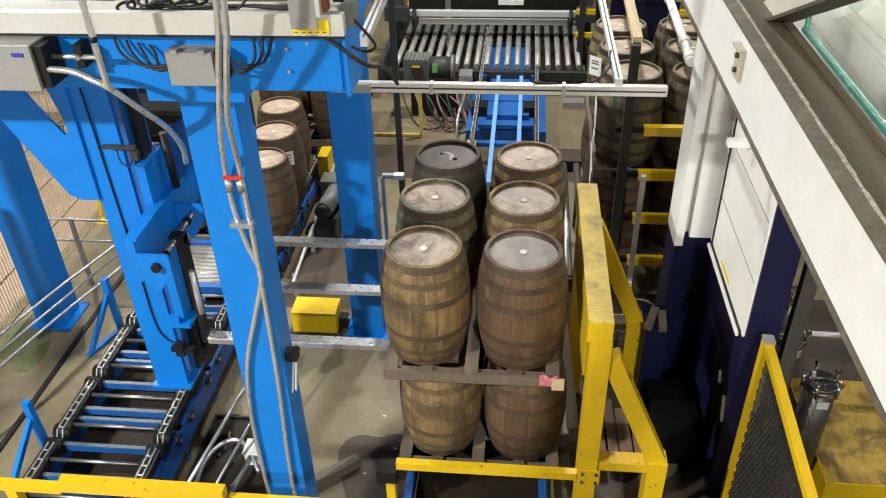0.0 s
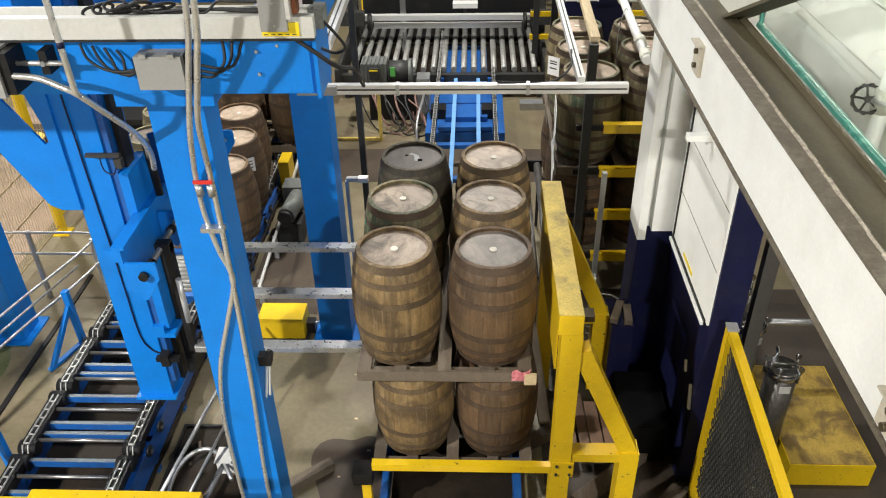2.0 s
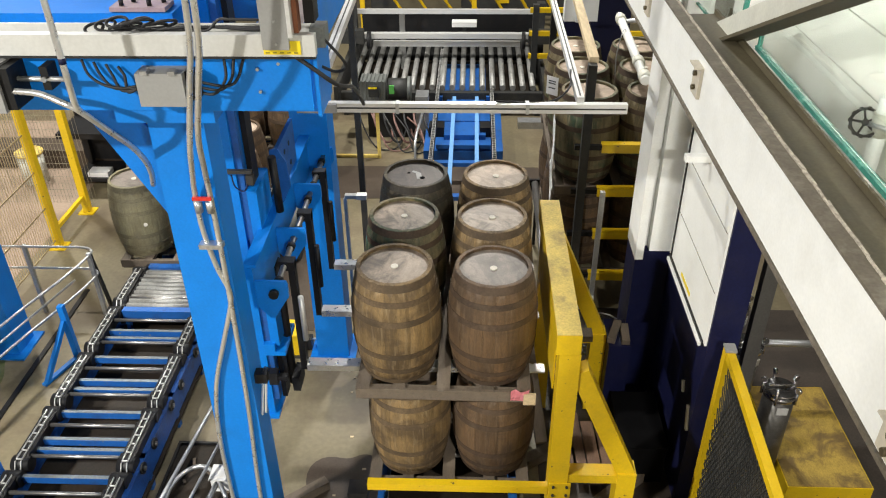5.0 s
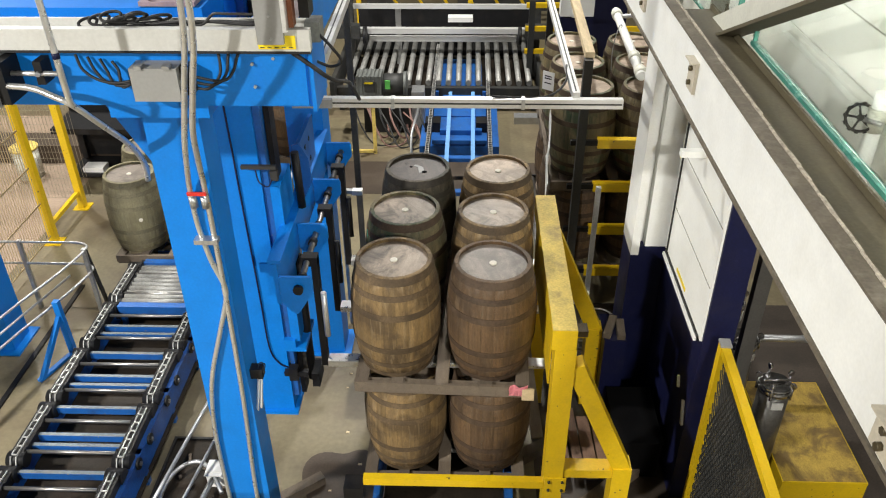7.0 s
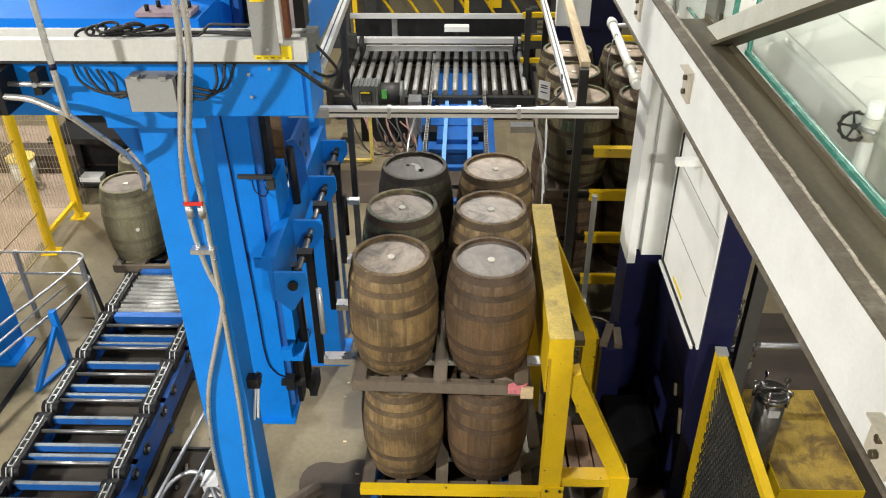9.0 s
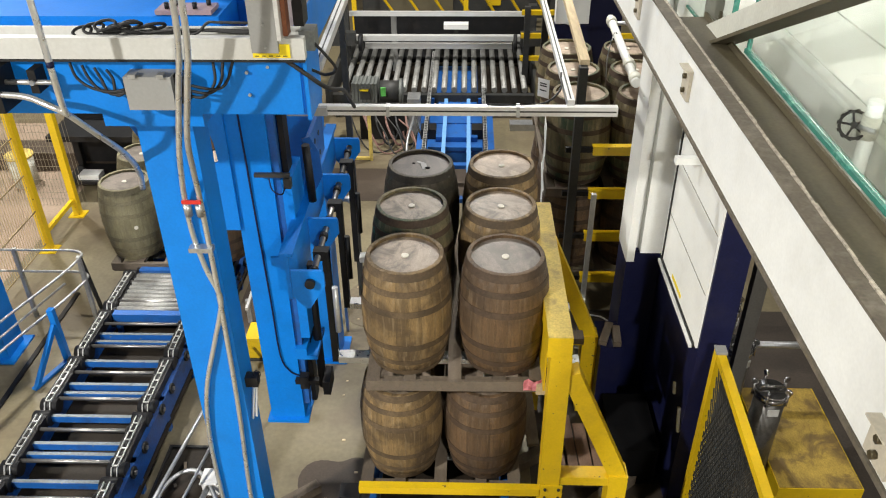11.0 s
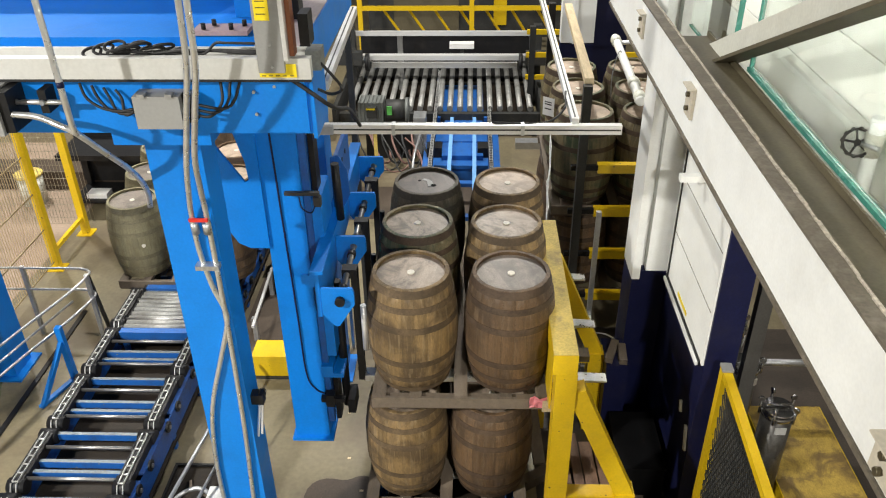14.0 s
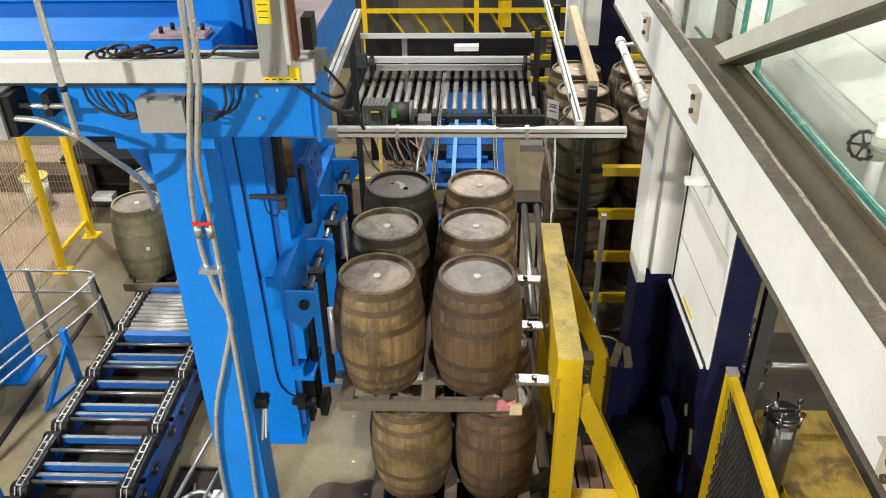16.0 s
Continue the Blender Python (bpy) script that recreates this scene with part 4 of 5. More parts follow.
# yellow mesh fence
fen = thing("mesh_fence", "yellow posted wire mesh safety fence", "fence", group="mesh fences")
for y, h in ((5.2, 2.4), (6.9, 2.4), (8.55, 2.6), (9.45, 2.6)):
    part("post", B((-5.40, -5.31, y - 0.045, y + 0.045, 0.015, h)), YELLOW, fen, bevel=0.005)
    part("post_foot", B((-5.46, -5.25, y - 0.1, y + 0.1, 0.0, 0.015)), YELLOW, fen)
_bm = bmesh.new()
for i in range(110):
    y = 3.4 + 0.047 * i
    bar(_bm, (-5.36, y, 0.12), (-5.36, y, 2.3), 0.006, 0.006)
for z in (0.12, 0.6, 1.1, 1.6, 2.3):
    bar(_bm, (-5.36, 3.4, z), (-5.36, 8.55, z), 0.006, 0.02)
tagged(part("wire_mesh", _bm, mat("tan_wire", (0.45, 0.35, 0.2), 0.5, 0.3), fen), kind="stuff")
part("rail", bars(((-5.36, 8.6, 0.25), (-5.36, 9.4, 0.25), 0.05, 0.05)), YELLOW, fen)
fen2 = thing("mesh_fence", "far wire mesh safety fence panel", "fence", group="mesh fences")
_bm = bmesh.new()
for i in range(90):
    x = -9.4 + 0.047 * i
    bar(_bm, (x, 9.5, 0.12), (x, 9.5, 2.5), 0.004, 0.004)
for i in range(24):
    bar(_bm, (-9.4, 9.5, 0.12 + 0.1 * i), (-5.3, 9.5, 0.12 + 0.1 * i), 0.004, 0.004)
tagged(part("wire_mesh", _bm, mat("grey_wire", (0.3, 0.27, 0.2), 0.5, 0.3), fen2), kind="stuff")
part("rail", bars(((-4.9, 9.5, 0.35), (-3.9, 9.5, 0.35), 0.04, 0.04)), YELLOW, fen2)

# ---- station under the stack ----
rc = thing("roller_conveyor", "blue framed roller conveyor under the barrel stack", "conveyor", group="conveyors")
for x in (-0.72, 0.36):
    part("side_frame", B((x - 0.03, x + 0.03, 4.0, 8.4, 0.14, 0.34)), BLUE_WORN, rc, bevel=0.006)
for i in range(25):
    part("roller", T(0.03, ((-0.68, 4.84 + 0.145 * i, 0.327), (0.32, 4.84 + 0.145 * i, 0.327)), seg=12), ROLLER, rc)
for x in (-0.72, 0.36):
    for y in (4.1, 5.5, 6.9, 8.2):
        part("leg", B((x - 0.025, x + 0.025, y - 0.025, y + 0.025, 0, 0.14)), BLUE_WORN, rc)
# Black sheet added to darken the space under the rollers.
part("drip_pan", B((-0.685, 0.325, 3.98, 8.38, 0.10, 0.125)), OILY_SHADE, rc)
part("blue_tray", B((-0.50, 0.15, 3.55, 3.95, 0.18, 0.24)), BLUE_WORN, rc, bevel=0.005)
part("blue_tray", B((-0.60, 0.28, 3.3, 3.52, 0.10, 0.3)), BLACK, rc, bevel=0.01)

sr = thing("side_rollers", "pair of long bare steel rollers on a dark stand", "rollers")
for x in (0.60, 0.755):
    part("roller", T(0.043, ((x, 6.42, 0.9), (x + 0.015, 8.72, 0.9)), seg=16), STEEL, sr)
    part("journal", T(0.018, ((x, 6.36, 0.9), (x, 6.42, 0.9)), seg=10), GALV, sr)
for y in (6.33, 8.73):
    part("end_plate", B((0.53, 0.83, y, y + 0.03, 0.8, 0.95)), BLACK, sr, bevel=0.004)
    for x in (0.55, 0.78):
        part("leg", B((x, x + 0.035, y - 0.003, y + 0.033, 0, 0.8)), BLACK, sr)


def floor_stain(x, y, rx, ry, seed, label, material):
    """A thin patch on the floor with an uneven rim."""
    random.seed(seed)
    ph = [random.uniform(0, 6.28) for _ in range(4)]
    rim = []
    for k in range(48):
        a = 2 * math.pi * k / 48
        w = 1 + sum(0.2 / (i + 1) * math.sin((i + 2) * a + ph[i]) for i in range(4))
        rim.append((x + rx * w * math.cos(a), y + ry * w * math.sin(a)))
    bm = bmesh.new()
    top = [bm.verts.new((px, py, 0.003)) for px, py in rim]
    low = [bm.verts.new((px, py, 0.0)) for px, py in rim]
    bm.faces.new(top)
    for i in range(48):
        bm.faces.new((low[i], low[(i + 1) % 48], top[(i + 1) % 48], top[i]))
    return solid("floor_stain", bm, material, label, "stain", "structure")


floor_stain(-1.02, 4.7, 0.36, 0.5, 4, "dark brown patch on concrete at the stack's foot", BROWN_FLOOR)
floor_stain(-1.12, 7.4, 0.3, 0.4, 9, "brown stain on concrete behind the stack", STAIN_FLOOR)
floor_stain(-5.13, 6.12, 0.28, 0.42, 12, "greenish worn stain on concrete by the guard rail", GREEN_FLOOR)

# yellow stop frame
yf = thing("stop_frame", "yellow welded steel stop frame with dusty top beam", "frame")
part("top_beam", B((0.565, 0.73, 4.10, 5.90, 2.10, 2.262)), YELLOW, yf, bevel=0.006)
part("dust_cover", B((0.567, 0.728, 4.103, 5.897, 2.263, 2.268)), YELLOW_DUSTY, yf, "dusty worn top face")
for y in (4.10, 5.74):
    part("post", B((0.59, 0.735, y, y + 0.14, 0.02, 2.098)), YELLOW, yf, bevel=0.006)
    part("brace", bars(((0.74, y + 0.07, 1.93), (1.17, y + 0.07, 0.93), 0.12, 0.13), ((1.17, y + 0.07, 0.95), (1.17, y + 0.07, 0.02), 0.14, 0.15, (0, 1, 0))), YELLOW, yf, bevel=0.005)
    part("tie", B((0.74, 1.10, y + 0.01, y + 0.13, 0.84, 0.92)), YELLOW, yf, bevel=0.005)
part("corner_plate", B((0.60, 0.76, 4.085, 4.098, 0.70, 0.85)), YELLOW, yf, bevel=0.003)
for bx, bz in ((0.63, 0.73), (0.73, 0.73), (0.63, 0.82), (0.73, 0.82)):
    part("bolt", T(0.011, ((bx, 4.085, bz), (bx, 4.07, bz)), seg=6), DARK, yf)
part("inner_panel", B((0.575, 0.588, 4.25, 5.72, 1.66, 2.05)), YELLOW, yf, bevel=0.003)
part("batten_end", B((0.74, 0.86, 4.42, 4.52, 1.95, 2.0)), PALLET_WOOD, yf, "grey timber batten end", 0.003)
yb = thing("front_stop_bar", "yellow steel bar across the stack's foot", "bar")
part("bar", B((-0.78, 0.595, 4.10, 4.16, 0.72, 0.79)), YELLOW, yb, bevel=0.005)
part("end_block", B((-0.93, -0.78, 4.06, 4.2, 0.60, 0.72)), BLACK, yb, bevel=0.01)
part("leg", B((-0.87, -0.80, 4.09, 4.17, 0.0, 0.60)), YELLOW, yb, bevel=0.005)

# yellow front rails near the camera
fr = thing("front_guard_rail", "yellow steel guard rail in front of the conveyors", "guard rail")
part("upper_rail", B((-3.0, -1.83, 3.38, 3.46, 1.14, 1.24)), YELLOW, fr, bevel=0.008)
part("lower_rail", B((-1.81, -0.3, 3.40, 3.46, 1.09, 1.16)), YELLOW, fr, bevel=0.008)
part("outer_rail", B((-3.9, -3.02, 3.40, 3.46, 1.09, 1.16)), YELLOW, fr, bevel=0.008)
for x in (-3.4, -1.82, -0.35):
    part("post", B((x - 0.04, x + 0.04, 3.40, 3.47, 0, 1.085)), YELLOW, fr, bevel=0.006)

# loose timbers and scraps
for (a, b, w, h) in (((-1.62, 4.45, 0.045), (-1.25, 4.74, 0.045), 0.09, 0.09), ((0.50, 5.0, 0.06), (0.95, 5.3, 0.06), 0.1, 0.1), ((0.62, 4.9, 0.42), (0.5, 6.0, 0.95), 0.1, 0.04),
                     ((0.86, 4.35, 0.05), (1.5, 4.9, 0.05), 0.12, 0.1), ((1.2, 3.9, 0.06), (1.75, 4.5, 0.06), 0.14, 0.08)):
    solid("timber_offcut", bars((a, b, w, h)), PALLET_WOOD, "loose grey-brown timber offcut on the floor", "timber", group="loose timber offcuts", bevel=0.005)
ps = thing("plank_layer", "loose reddish brown planks lying on timber offcuts", "planks")
for k, (w, off) in enumerate(((0.1, 0.0), (0.085, 0.06), (0.11, -0.05), (0.09, 0.02))):
    part("plank", bars(((0.88 + 0.115 * k, 4.78 + off, 0.128), (0.86 + 0.115 * k, 5.5 + off, 0.128), w, 0.024)), RED_WOOD, ps, bevel=0.003)
random.seed(8)
for k in range(14):
    x, y = random.uniform(-1.25, -0.95), random.uniform(4.6, 6.2)
    if k > 5:
        x, y = random.uniform(-1.3, -1.0), random.uniform(7.0, 8.5)
    s = random.uniform(0.01, 0.022)
    solid("wood_chip", B((x - s, x + s, y - s * 0.6, y + s * 0.6, 0, 0.006)), PALE_WOOD, "small pale wood chip on concrete", "debris", group="floor debris")
solid("paper_scrap", B((-4.02, -3.88, 5.02, 5.16, 0.0, 0.03)), PAPER, "crumpled white paper scrap on the floor", "paper")
solid("floor_hose", T(0.02, curve_pts([(-2.62, 4.35, 0.03), (-2.60, 4.60, 0.09), (-2.50, 4.74, 0.14), (-2.36, 4.78, 0.17), (-2.22, 4.70, 0.16), (-2.08, 4.5, 0.1)])), GALV, "grey hose curving off the floor to a column", "hose")
for a, b, r in (((-2.62, 3.9, 0.25), (-2.3, 6.3, 0.30), 0.018), ((-2.42, 3.9, 0.18), (-2.1, 5.4, 0.42), 0.014), ((-2.3, 3.9, 0.1), (-2.15, 5.0, 0.12), 0.025)):
    solid("steel_pipe", T(r, (a, b)), GALV, "bare steel pipe beside the conveyor", "pipe", group="pipes beside the conveyor")
dp = thing("drip_tray", "oily dark tray with raised rims and wood scraps", "tray")
part("pan", B((-2.72, -1.9, 3.7, 5.2, 0.0, 0.012)), OILY_SHADE, dp)
for x in (-2.72, -1.925):
    part("rim", B((x, x + 0.025, 3.7, 5.2, 0.0125, 0.035)), BLACK, dp)
for y in (3.7, 5.175):
    part("rim", B((-2.694, -1.926, y, y + 0.025, 0.0125, 0.035)), BLACK, dp)
random.seed(31)
for k in range(16):
    x, y, a, l = random.uniform(-2.6, -2.05), random.uniform(3.9, 5.0), random.uniform(0, 3.1), random.uniform(0.03, 0.12)
    part("scrap", bars(((x, y, 0.02), (x + l * math.cos(a), y + l * math.sin(a), 0.02), 0.025, 0.014)), PALLET_WOOD, dp)
wx = thing("white_carton", "small white carton beside the pipes on the tray", "carton")
part("body", B((-2.25, -2.10, 4.64, 4.78, 0.013, 0.2)), PAPER, wx, bevel=0.004)
part("flap", B((-2.25, -2.10, 4.60, 4.638, 0.19, 0.198)), PAPER, wx)
lk = thing("padlock_switch", "black interlock switch with steel tags on a column", "switch")
part("body", B((-1.474, -1.39, 4.03, 4.10, 1.86, 1.94)), BLACK, lk, bevel=0.01)
part("tag", bars(((-1.42, 4.03, 1.86), (-1.455, 4.0, 1.60), 0.025, 0.008)), ALU, lk)
part("tag", bars(((-1.40, 4.03, 1.86), (-1.425, 4.0, 1.62), 0.02, 0.008)), ALU, lk)
part("loop", T(0.004, curve_pts([(-1.42, 4.05, 1.94), (-1.39, 4.03, 2.01), (-1.36, 4.03, 1.99), (-1.38, 4.04, 1.92)]), seg=6), BLACK, lk)
ph = thing("photo_sensor", "small white photo sensor on a bracket", "sensor")
part("arm", B((-1.28, -1.16, 6.95, 7.0, 1.66, 1.70)), GALV, ph, bevel=0.004)
part("head", B((-1.16, -1.06, 6.93, 7.0, 1.66, 1.71)), PAPER, ph, bevel=0.006)
part("stem", B((-1.295, -1.265, 6.95, 7.0, 0, 1.66)), GALV, ph)

# ---- far conveyors ----
fc = thing("chain_transfer", "blue chain transfer leading to the far rollers", "conveyor", group="conveyors")
for x in (-0.60, 0.31):
    part("chain_guide", B((x - 0.035, x + 0.035, 9.7, 14.9, 0.40, 0.475)), BLACK, fc, bevel=0.004)
    for i in range(86):
        piece("chain_link", LINK_ME, fc, pose(x, 9.75 + 0.06 * i, 0.49, 0, 0, 90))
for x in (-0.32, 0.06):
    part("long_rail", B((x - 0.03, x + 0.03, 9.2, 13.0, 0.30, 0.36)), mat("pale_blue_paint", (0.16, 0.36, 0.68), 0.5), fc, "pale blue steel rail", 0.004)
part("under_body", B((-0.5, 0.22, 13.1, 14.6, 0.05, 0.28)), BLUE_WORN, fc, bevel=0.01)
part("base", B((-0.75, 0.46, 11.0, 12.6, 0.02, 0.22)), BLUE_WORN, fc, bevel=0.02)
part("machine_body", B((-0.45, 0.2, 11.4, 12.9, 0.22, 0.30)), BLUE_WORN, fc, bevel=0.01)
for y in (9.4, 10.4, 11.0, 11.9, 12.9):
    part("cross_member", B((-0.56, 0.27, y, y + 0.1, 0.26, 0.32)), BLUE_WORN, fc, bevel=0.004)
for x in (-0.55, 0.25):
    for y in (9.8, 12.7):
        part("leg", B((x - 0.03, x + 0.03, y, y + 0.06, 0, 0.4)), BLUE_WORN, fc)
    part("bearing_block", B((x - 0.14, x + 0.1, 11.5, 11.75, 0.22, 0.38)), BLACK, fc, bevel=0.02)
fr2 = thing("roller_table", "wide steel roller table on a dark frame", "conveyor", group="conveyors")
for i in range(19):
    x = -2.08 + 0.172 * i
    part("roller", T(0.05, ((x, 12.95, 0.46), (x, 15.2, 0.46)), seg=14), ROLLER, fr2)
part("end_frame", B((-2.26, 1.17, 12.82, 12.93, 0.28, 0.42)), DARK, fr2, bevel=0.006)
part("end_frame", B((-2.26, 1.17, 15.22, 15.4, 0.25, 0.55)), DARK, fr2, bevel=0.006)
for x in (-2.2, -1.3, -0.75, 0.45, 1.1):
    for y in (12.83, 15.25):
        part("leg", B((x - 0.04, x + 0.04, y, y + 0.1, 0, 0.25)), DARK, fr2, bevel=0.004)
part("side_plate", B((1.18, 1.25, 12.6, 15.3, 0.2, 0.6)), DARK, fr2, bevel=0.006)
part("side_plate", B((-2.34, -2.27, 12.6, 15.3, 0.2, 0.6)), DARK, fr2, bevel=0.006)
HOSE_RED = mat("dusty_red_hose", (0.2, 0.11, 0.09), 0.6, var=0.2)
# Added black sheet hides lit floor, giving shade between the far rollers.
part("under_pan", B((-2.24, 1.15, 12.95, 15.2, 0.08, 0.1)), OILY_SHADE, fr2, "black sheet added for the dark below the rollers")
fm = thing("drive_unit", "dark grey geared drive with hoses and green plate", "motor", group="motors")
part("motor_body", B((-1.80, -1.40, 11.95, 12.3, 0.55, 0.95)), MOTOR, fm, bevel=0.03)
for k in range(6):
    part("cooling_fin", B((-1.78 + 0.064 * k, -1.765 + 0.064 * k, 11.925, 12.28, 0.57, 0.975)), MOTOR, fm)
part("terminal_box", B((-1.66, -1.5, 11.88, 11.95, 0.72, 0.9)), DARK, fm, bevel=0.01)
for k in range(5):
    part("loose_hose", T(0.013, curve_pts([(-1.85 + 0.2 * k, 11.8, 0.62 - 0.05 * k), (-1.7 + 0.22 * k, 11.55, 0.3), (-1.5 + 0.2 * k, 11.45 - 0.05 * k, 0.04), (-1.2 + 0.17 * k, 11.5, 0.03), (-1.05 + 0.15 * k, 11.75, 0.25)]), seg=8), (RUBBER, HOSE_RED, DARK)[k % 3], fm)
part("gearbox", T(0.17, ((-1.36, 12.1, 0.78), (-1.05, 12.1, 0.78)), seg=18), DARK, fm)
part("flange", T(0.2, ((-1.05, 12.1, 0.78), (-1.0, 12.1, 0.78)), seg=18), MOTOR, fm)
part("data_plate", B((-1.33, -1.25, 11.87, 11.89, 0.78, 0.92)), GREEN, fm, "green data plate")
part("warning_strip", B((-1.66, -1.52, 11.872, 11.88, 0.86, 0.885)), YELLOW_LABEL, fm)
part("stand", B((-1.7, -0.95, 11.95, 12.3, 0.0, 0.50)), BLACK, fm, bevel=0.01)
for k in range(6):
    x = -1.6 + 0.16 * k
    part("hose", T(0.018, curve_pts([(x, 11.95, 0.5), (x + 0.05, 11.7, 0.35), (x + 0.2, 11.55, 0.12), (x + 0.3, 11.75, 0.06), (x + 0.25, 12.1, 0.2)]), seg=8), RUBBER if k % 2 else HOSE_RED, fm)
part("valve_block", B((-0.92, -0.72, 11.9, 12.2, 0.1, 0.72)), GALV, fm, bevel=0.03)
pr = thing("pump_unit", "small grey pump with yellow guard on the floor", "pump")
part("body", T(0.1, ((-0.95, 10.6, 0.14), (-0.72, 10.6, 0.14)), seg=16), MOTOR, pr)
part("guard", B((-0.70, -0.55, 10.5, 10.7, 0.0, 0.22)), YELLOW, pr, bevel=0.01)
part("pipe", T(0.02, curve_pts([(-0.85, 10.6, 0.2), (-0.85, 10.8, 0.5), (-0.8, 11.3, 0.6), (-0.8, 11.9, 0.5)])), GALV, pr)
gt = thing("lift_gate", "grey aluminium gate frame over the far rollers", "frame")
for x, w in ((-2.2, 0.12), (1.2, 0.12)):
    part("upright", B((x - w * 0.6, x + w * 0.6, 14.33, 14.5, 0.02, 1.5)), DARK, gt, bevel=0.01)
    part("end_plate", B((x - 0.22, x + 0.22, 14.03, 14.18, 0.86, 1.1)), DARK, gt, bevel=0.01)
    part("chain_wheel", T(0.16, ((x + (0.28 if x < 0 else -0.28), 14.1, 0.9), (x + (0.34 if x < 0 else -0.34), 14.1, 0.9)), seg=18), BLACK, gt)
part("lower_beam", B((-2.4, 1.42, 14.2, 14.32, 0.9, 0.99)), ALU, gt, bevel=0.008)
part("lower_beam", B((-1.85, 0.85, 14.36, 14.42, 0.70, 0.8)), ALU, gt, bevel=0.008)
part("upper_beam", B((-2.28, 1.3, 14.7, 14.78, 1.2, 1.28)), ALU, gt, bevel=0.008)
# Black sheet added to hide the lit floor behind the gate.
part("back_panel", B((-2.2, 1.25, 15.6, 15.64, 0.0, 0.98)), BLACK, gt)
part("strut", B((-1.4, -1.3, 14.82, 14.9, 0.0, 1.22)), GREY_BOX, gt, bevel=0.004)
wh = thing("white_box", "small white enclosure on the far frame", "box")
part("body", B((-0.42, 0.05, 15.0, 15.2, 0.86, 0.95)), PAPER, wh, bevel=0.01)
part("support", B((-0.22, -0.15, 15.05, 15.15, 0.0, 0.86)), DARK, wh)
wb2 = thing("floor_plate", "pale steel plate on the floor by the conveyor", "plate")
part("plate", B((0.75, 1.45, 12.3, 12.5, 0.0, 0.12)), GALV, wb2, bevel=0.006)
ys = thing("stair_rail", "yellow painted stair and platform railing far behind", "railing")
for z in (1.45, 1.05):
    part("rail", bars(((-2.6, 17.2, z), (2.8, 17.2, z), 0.07, 0.09)), YELLOW, ys)
for k in range(7):
    part("strut", bars(((-1.9 + 0.55 * k, 17.25, 1.0), (-1.3 + 0.55 * k, 17.6, 0.0), 0.05, 0.05)), YELLOW, ys)
for x in (-2.4, 0.0, 2.6):
    part("post", B((x - 0.05, x + 0.05, 17.15, 17.25, 0, 1.5)), YELLOW, ys)
dk = thing("dark_machine", "large dark machine behind the far gate", "machine")
part("body", B((-2.4, 2.2, 18.6, 20.2, 0, 2.6)), DARK, dk, bevel=0.02)
part("orange_panel", B((0.5, 0.8, 18.55, 18.6, 0.3, 0.9)), YELLOW, dk, bevel=0.01)
part("door", B((-1.8, -0.3, 18.55, 18.6, 0.1, 2.2)), OLIVE, dk, bevel=0.01)
yg = thing("floor_frame", "thin yellow and galvanised floor frame", "frame")
part("bar", bars(((-2.2, 11.2, 0.03), (-1.45, 11.2, 0.03), 0.05, 0.04), ((-1.45, 11.2, 0.0), (-1.45, 11.2, 0.9), 0.05, 0.05)), YELLOW_DUSTY, yg)
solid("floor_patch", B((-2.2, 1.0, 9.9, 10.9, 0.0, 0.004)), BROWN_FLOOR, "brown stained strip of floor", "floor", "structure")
solid("floor_patch", B((-14, -5.6, 4.5, 12.5, 0.0, 0.004)), PINK_FLOOR, "worn pinkish floor beyond the fence", "floor", "structure")
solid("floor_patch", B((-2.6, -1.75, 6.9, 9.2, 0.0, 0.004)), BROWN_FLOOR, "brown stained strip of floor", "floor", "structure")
kb = solid("kerb", B((-13, -4.3, 10.75, 11.2, 0, 0.3)), BROWN_FLOOR, "low brown kerb across the floor", "kerb", "structure", bevel=0.01)
solid("pallet_stack", B((-9, -6.2, 15.0, 16.5, 0, 1.7)), PALE_WOOD, "pale stack of boards far behind", "stack", bevel=0.02)
dt = thing("dark_table", "dark steel bench with white sheets behind the fence", "table")
part("top", B((-5.85, -4.25, 10.05, 10.72, 0.82, 0.9)), BLACK, dt, bevel=0.006)
for x in (-5.75, -4.35):
    for y in (10.12, 10.65):
        part("leg", B((x - 0.04, x + 0.04, y - 0.04, y + 0.04, 0, 0.82)), BLACK, dt)
part("shelf", B((-5.8, -4.3, 10.1, 10.68, 0.12, 0.17)), BLACK, dt)
part("sheet", B((-5.6, -5.3, 10.15, 10.35, 0.17, 0.24)), PAPER, dt)
part("back_board", B((-5.85, -3.9, 10.69, 10.73, 0.2, 1.25)), BLACK, dt)
yt = thing("yellow_tub", "small pale tub with dusty yellow lid behind the fence", "tub")
part("body", T(0.18, ((-6.5, 10.35, 0.0), (-6.5, 10.35, 0.45)), seg=22), CREAM, yt)
part("lid", T(0.2, ((-6.5, 10.35, 0.45), (-6.5, 10.35, 0.48)), seg=22), YELLOW_DUSTY, yt)

# ---- right hand side ----
# white and navy pillar and door housing
pl = thing("pillar", "white and navy painted pillar", "pillar", kind="structure")
part("upper", B((1.572, 1.78, 6.0, 6.35, 1.70, 5.2)), WHITE, pl, bevel=0.004)
part("web", B((1.517, 1.57, 6.09, 6.34, 1.70, 5.2)), WHITE, pl)
part("lower", B((1.517, 1.775, 6.004, 6.346, 0.0, 1.698), (1.449, 1.5165, 5.956, 6.336, 0.0, 1.638)), NAVY, pl, bevel=0.004)
part("side_rib", B((1.445, 1.515, 5.95, 6.34, 1.64, 5.2)), WHITE, pl, bevel=0.003)
ho = thing("door_housing", "white panelled housing over a navy base", "housing", kind="structure")
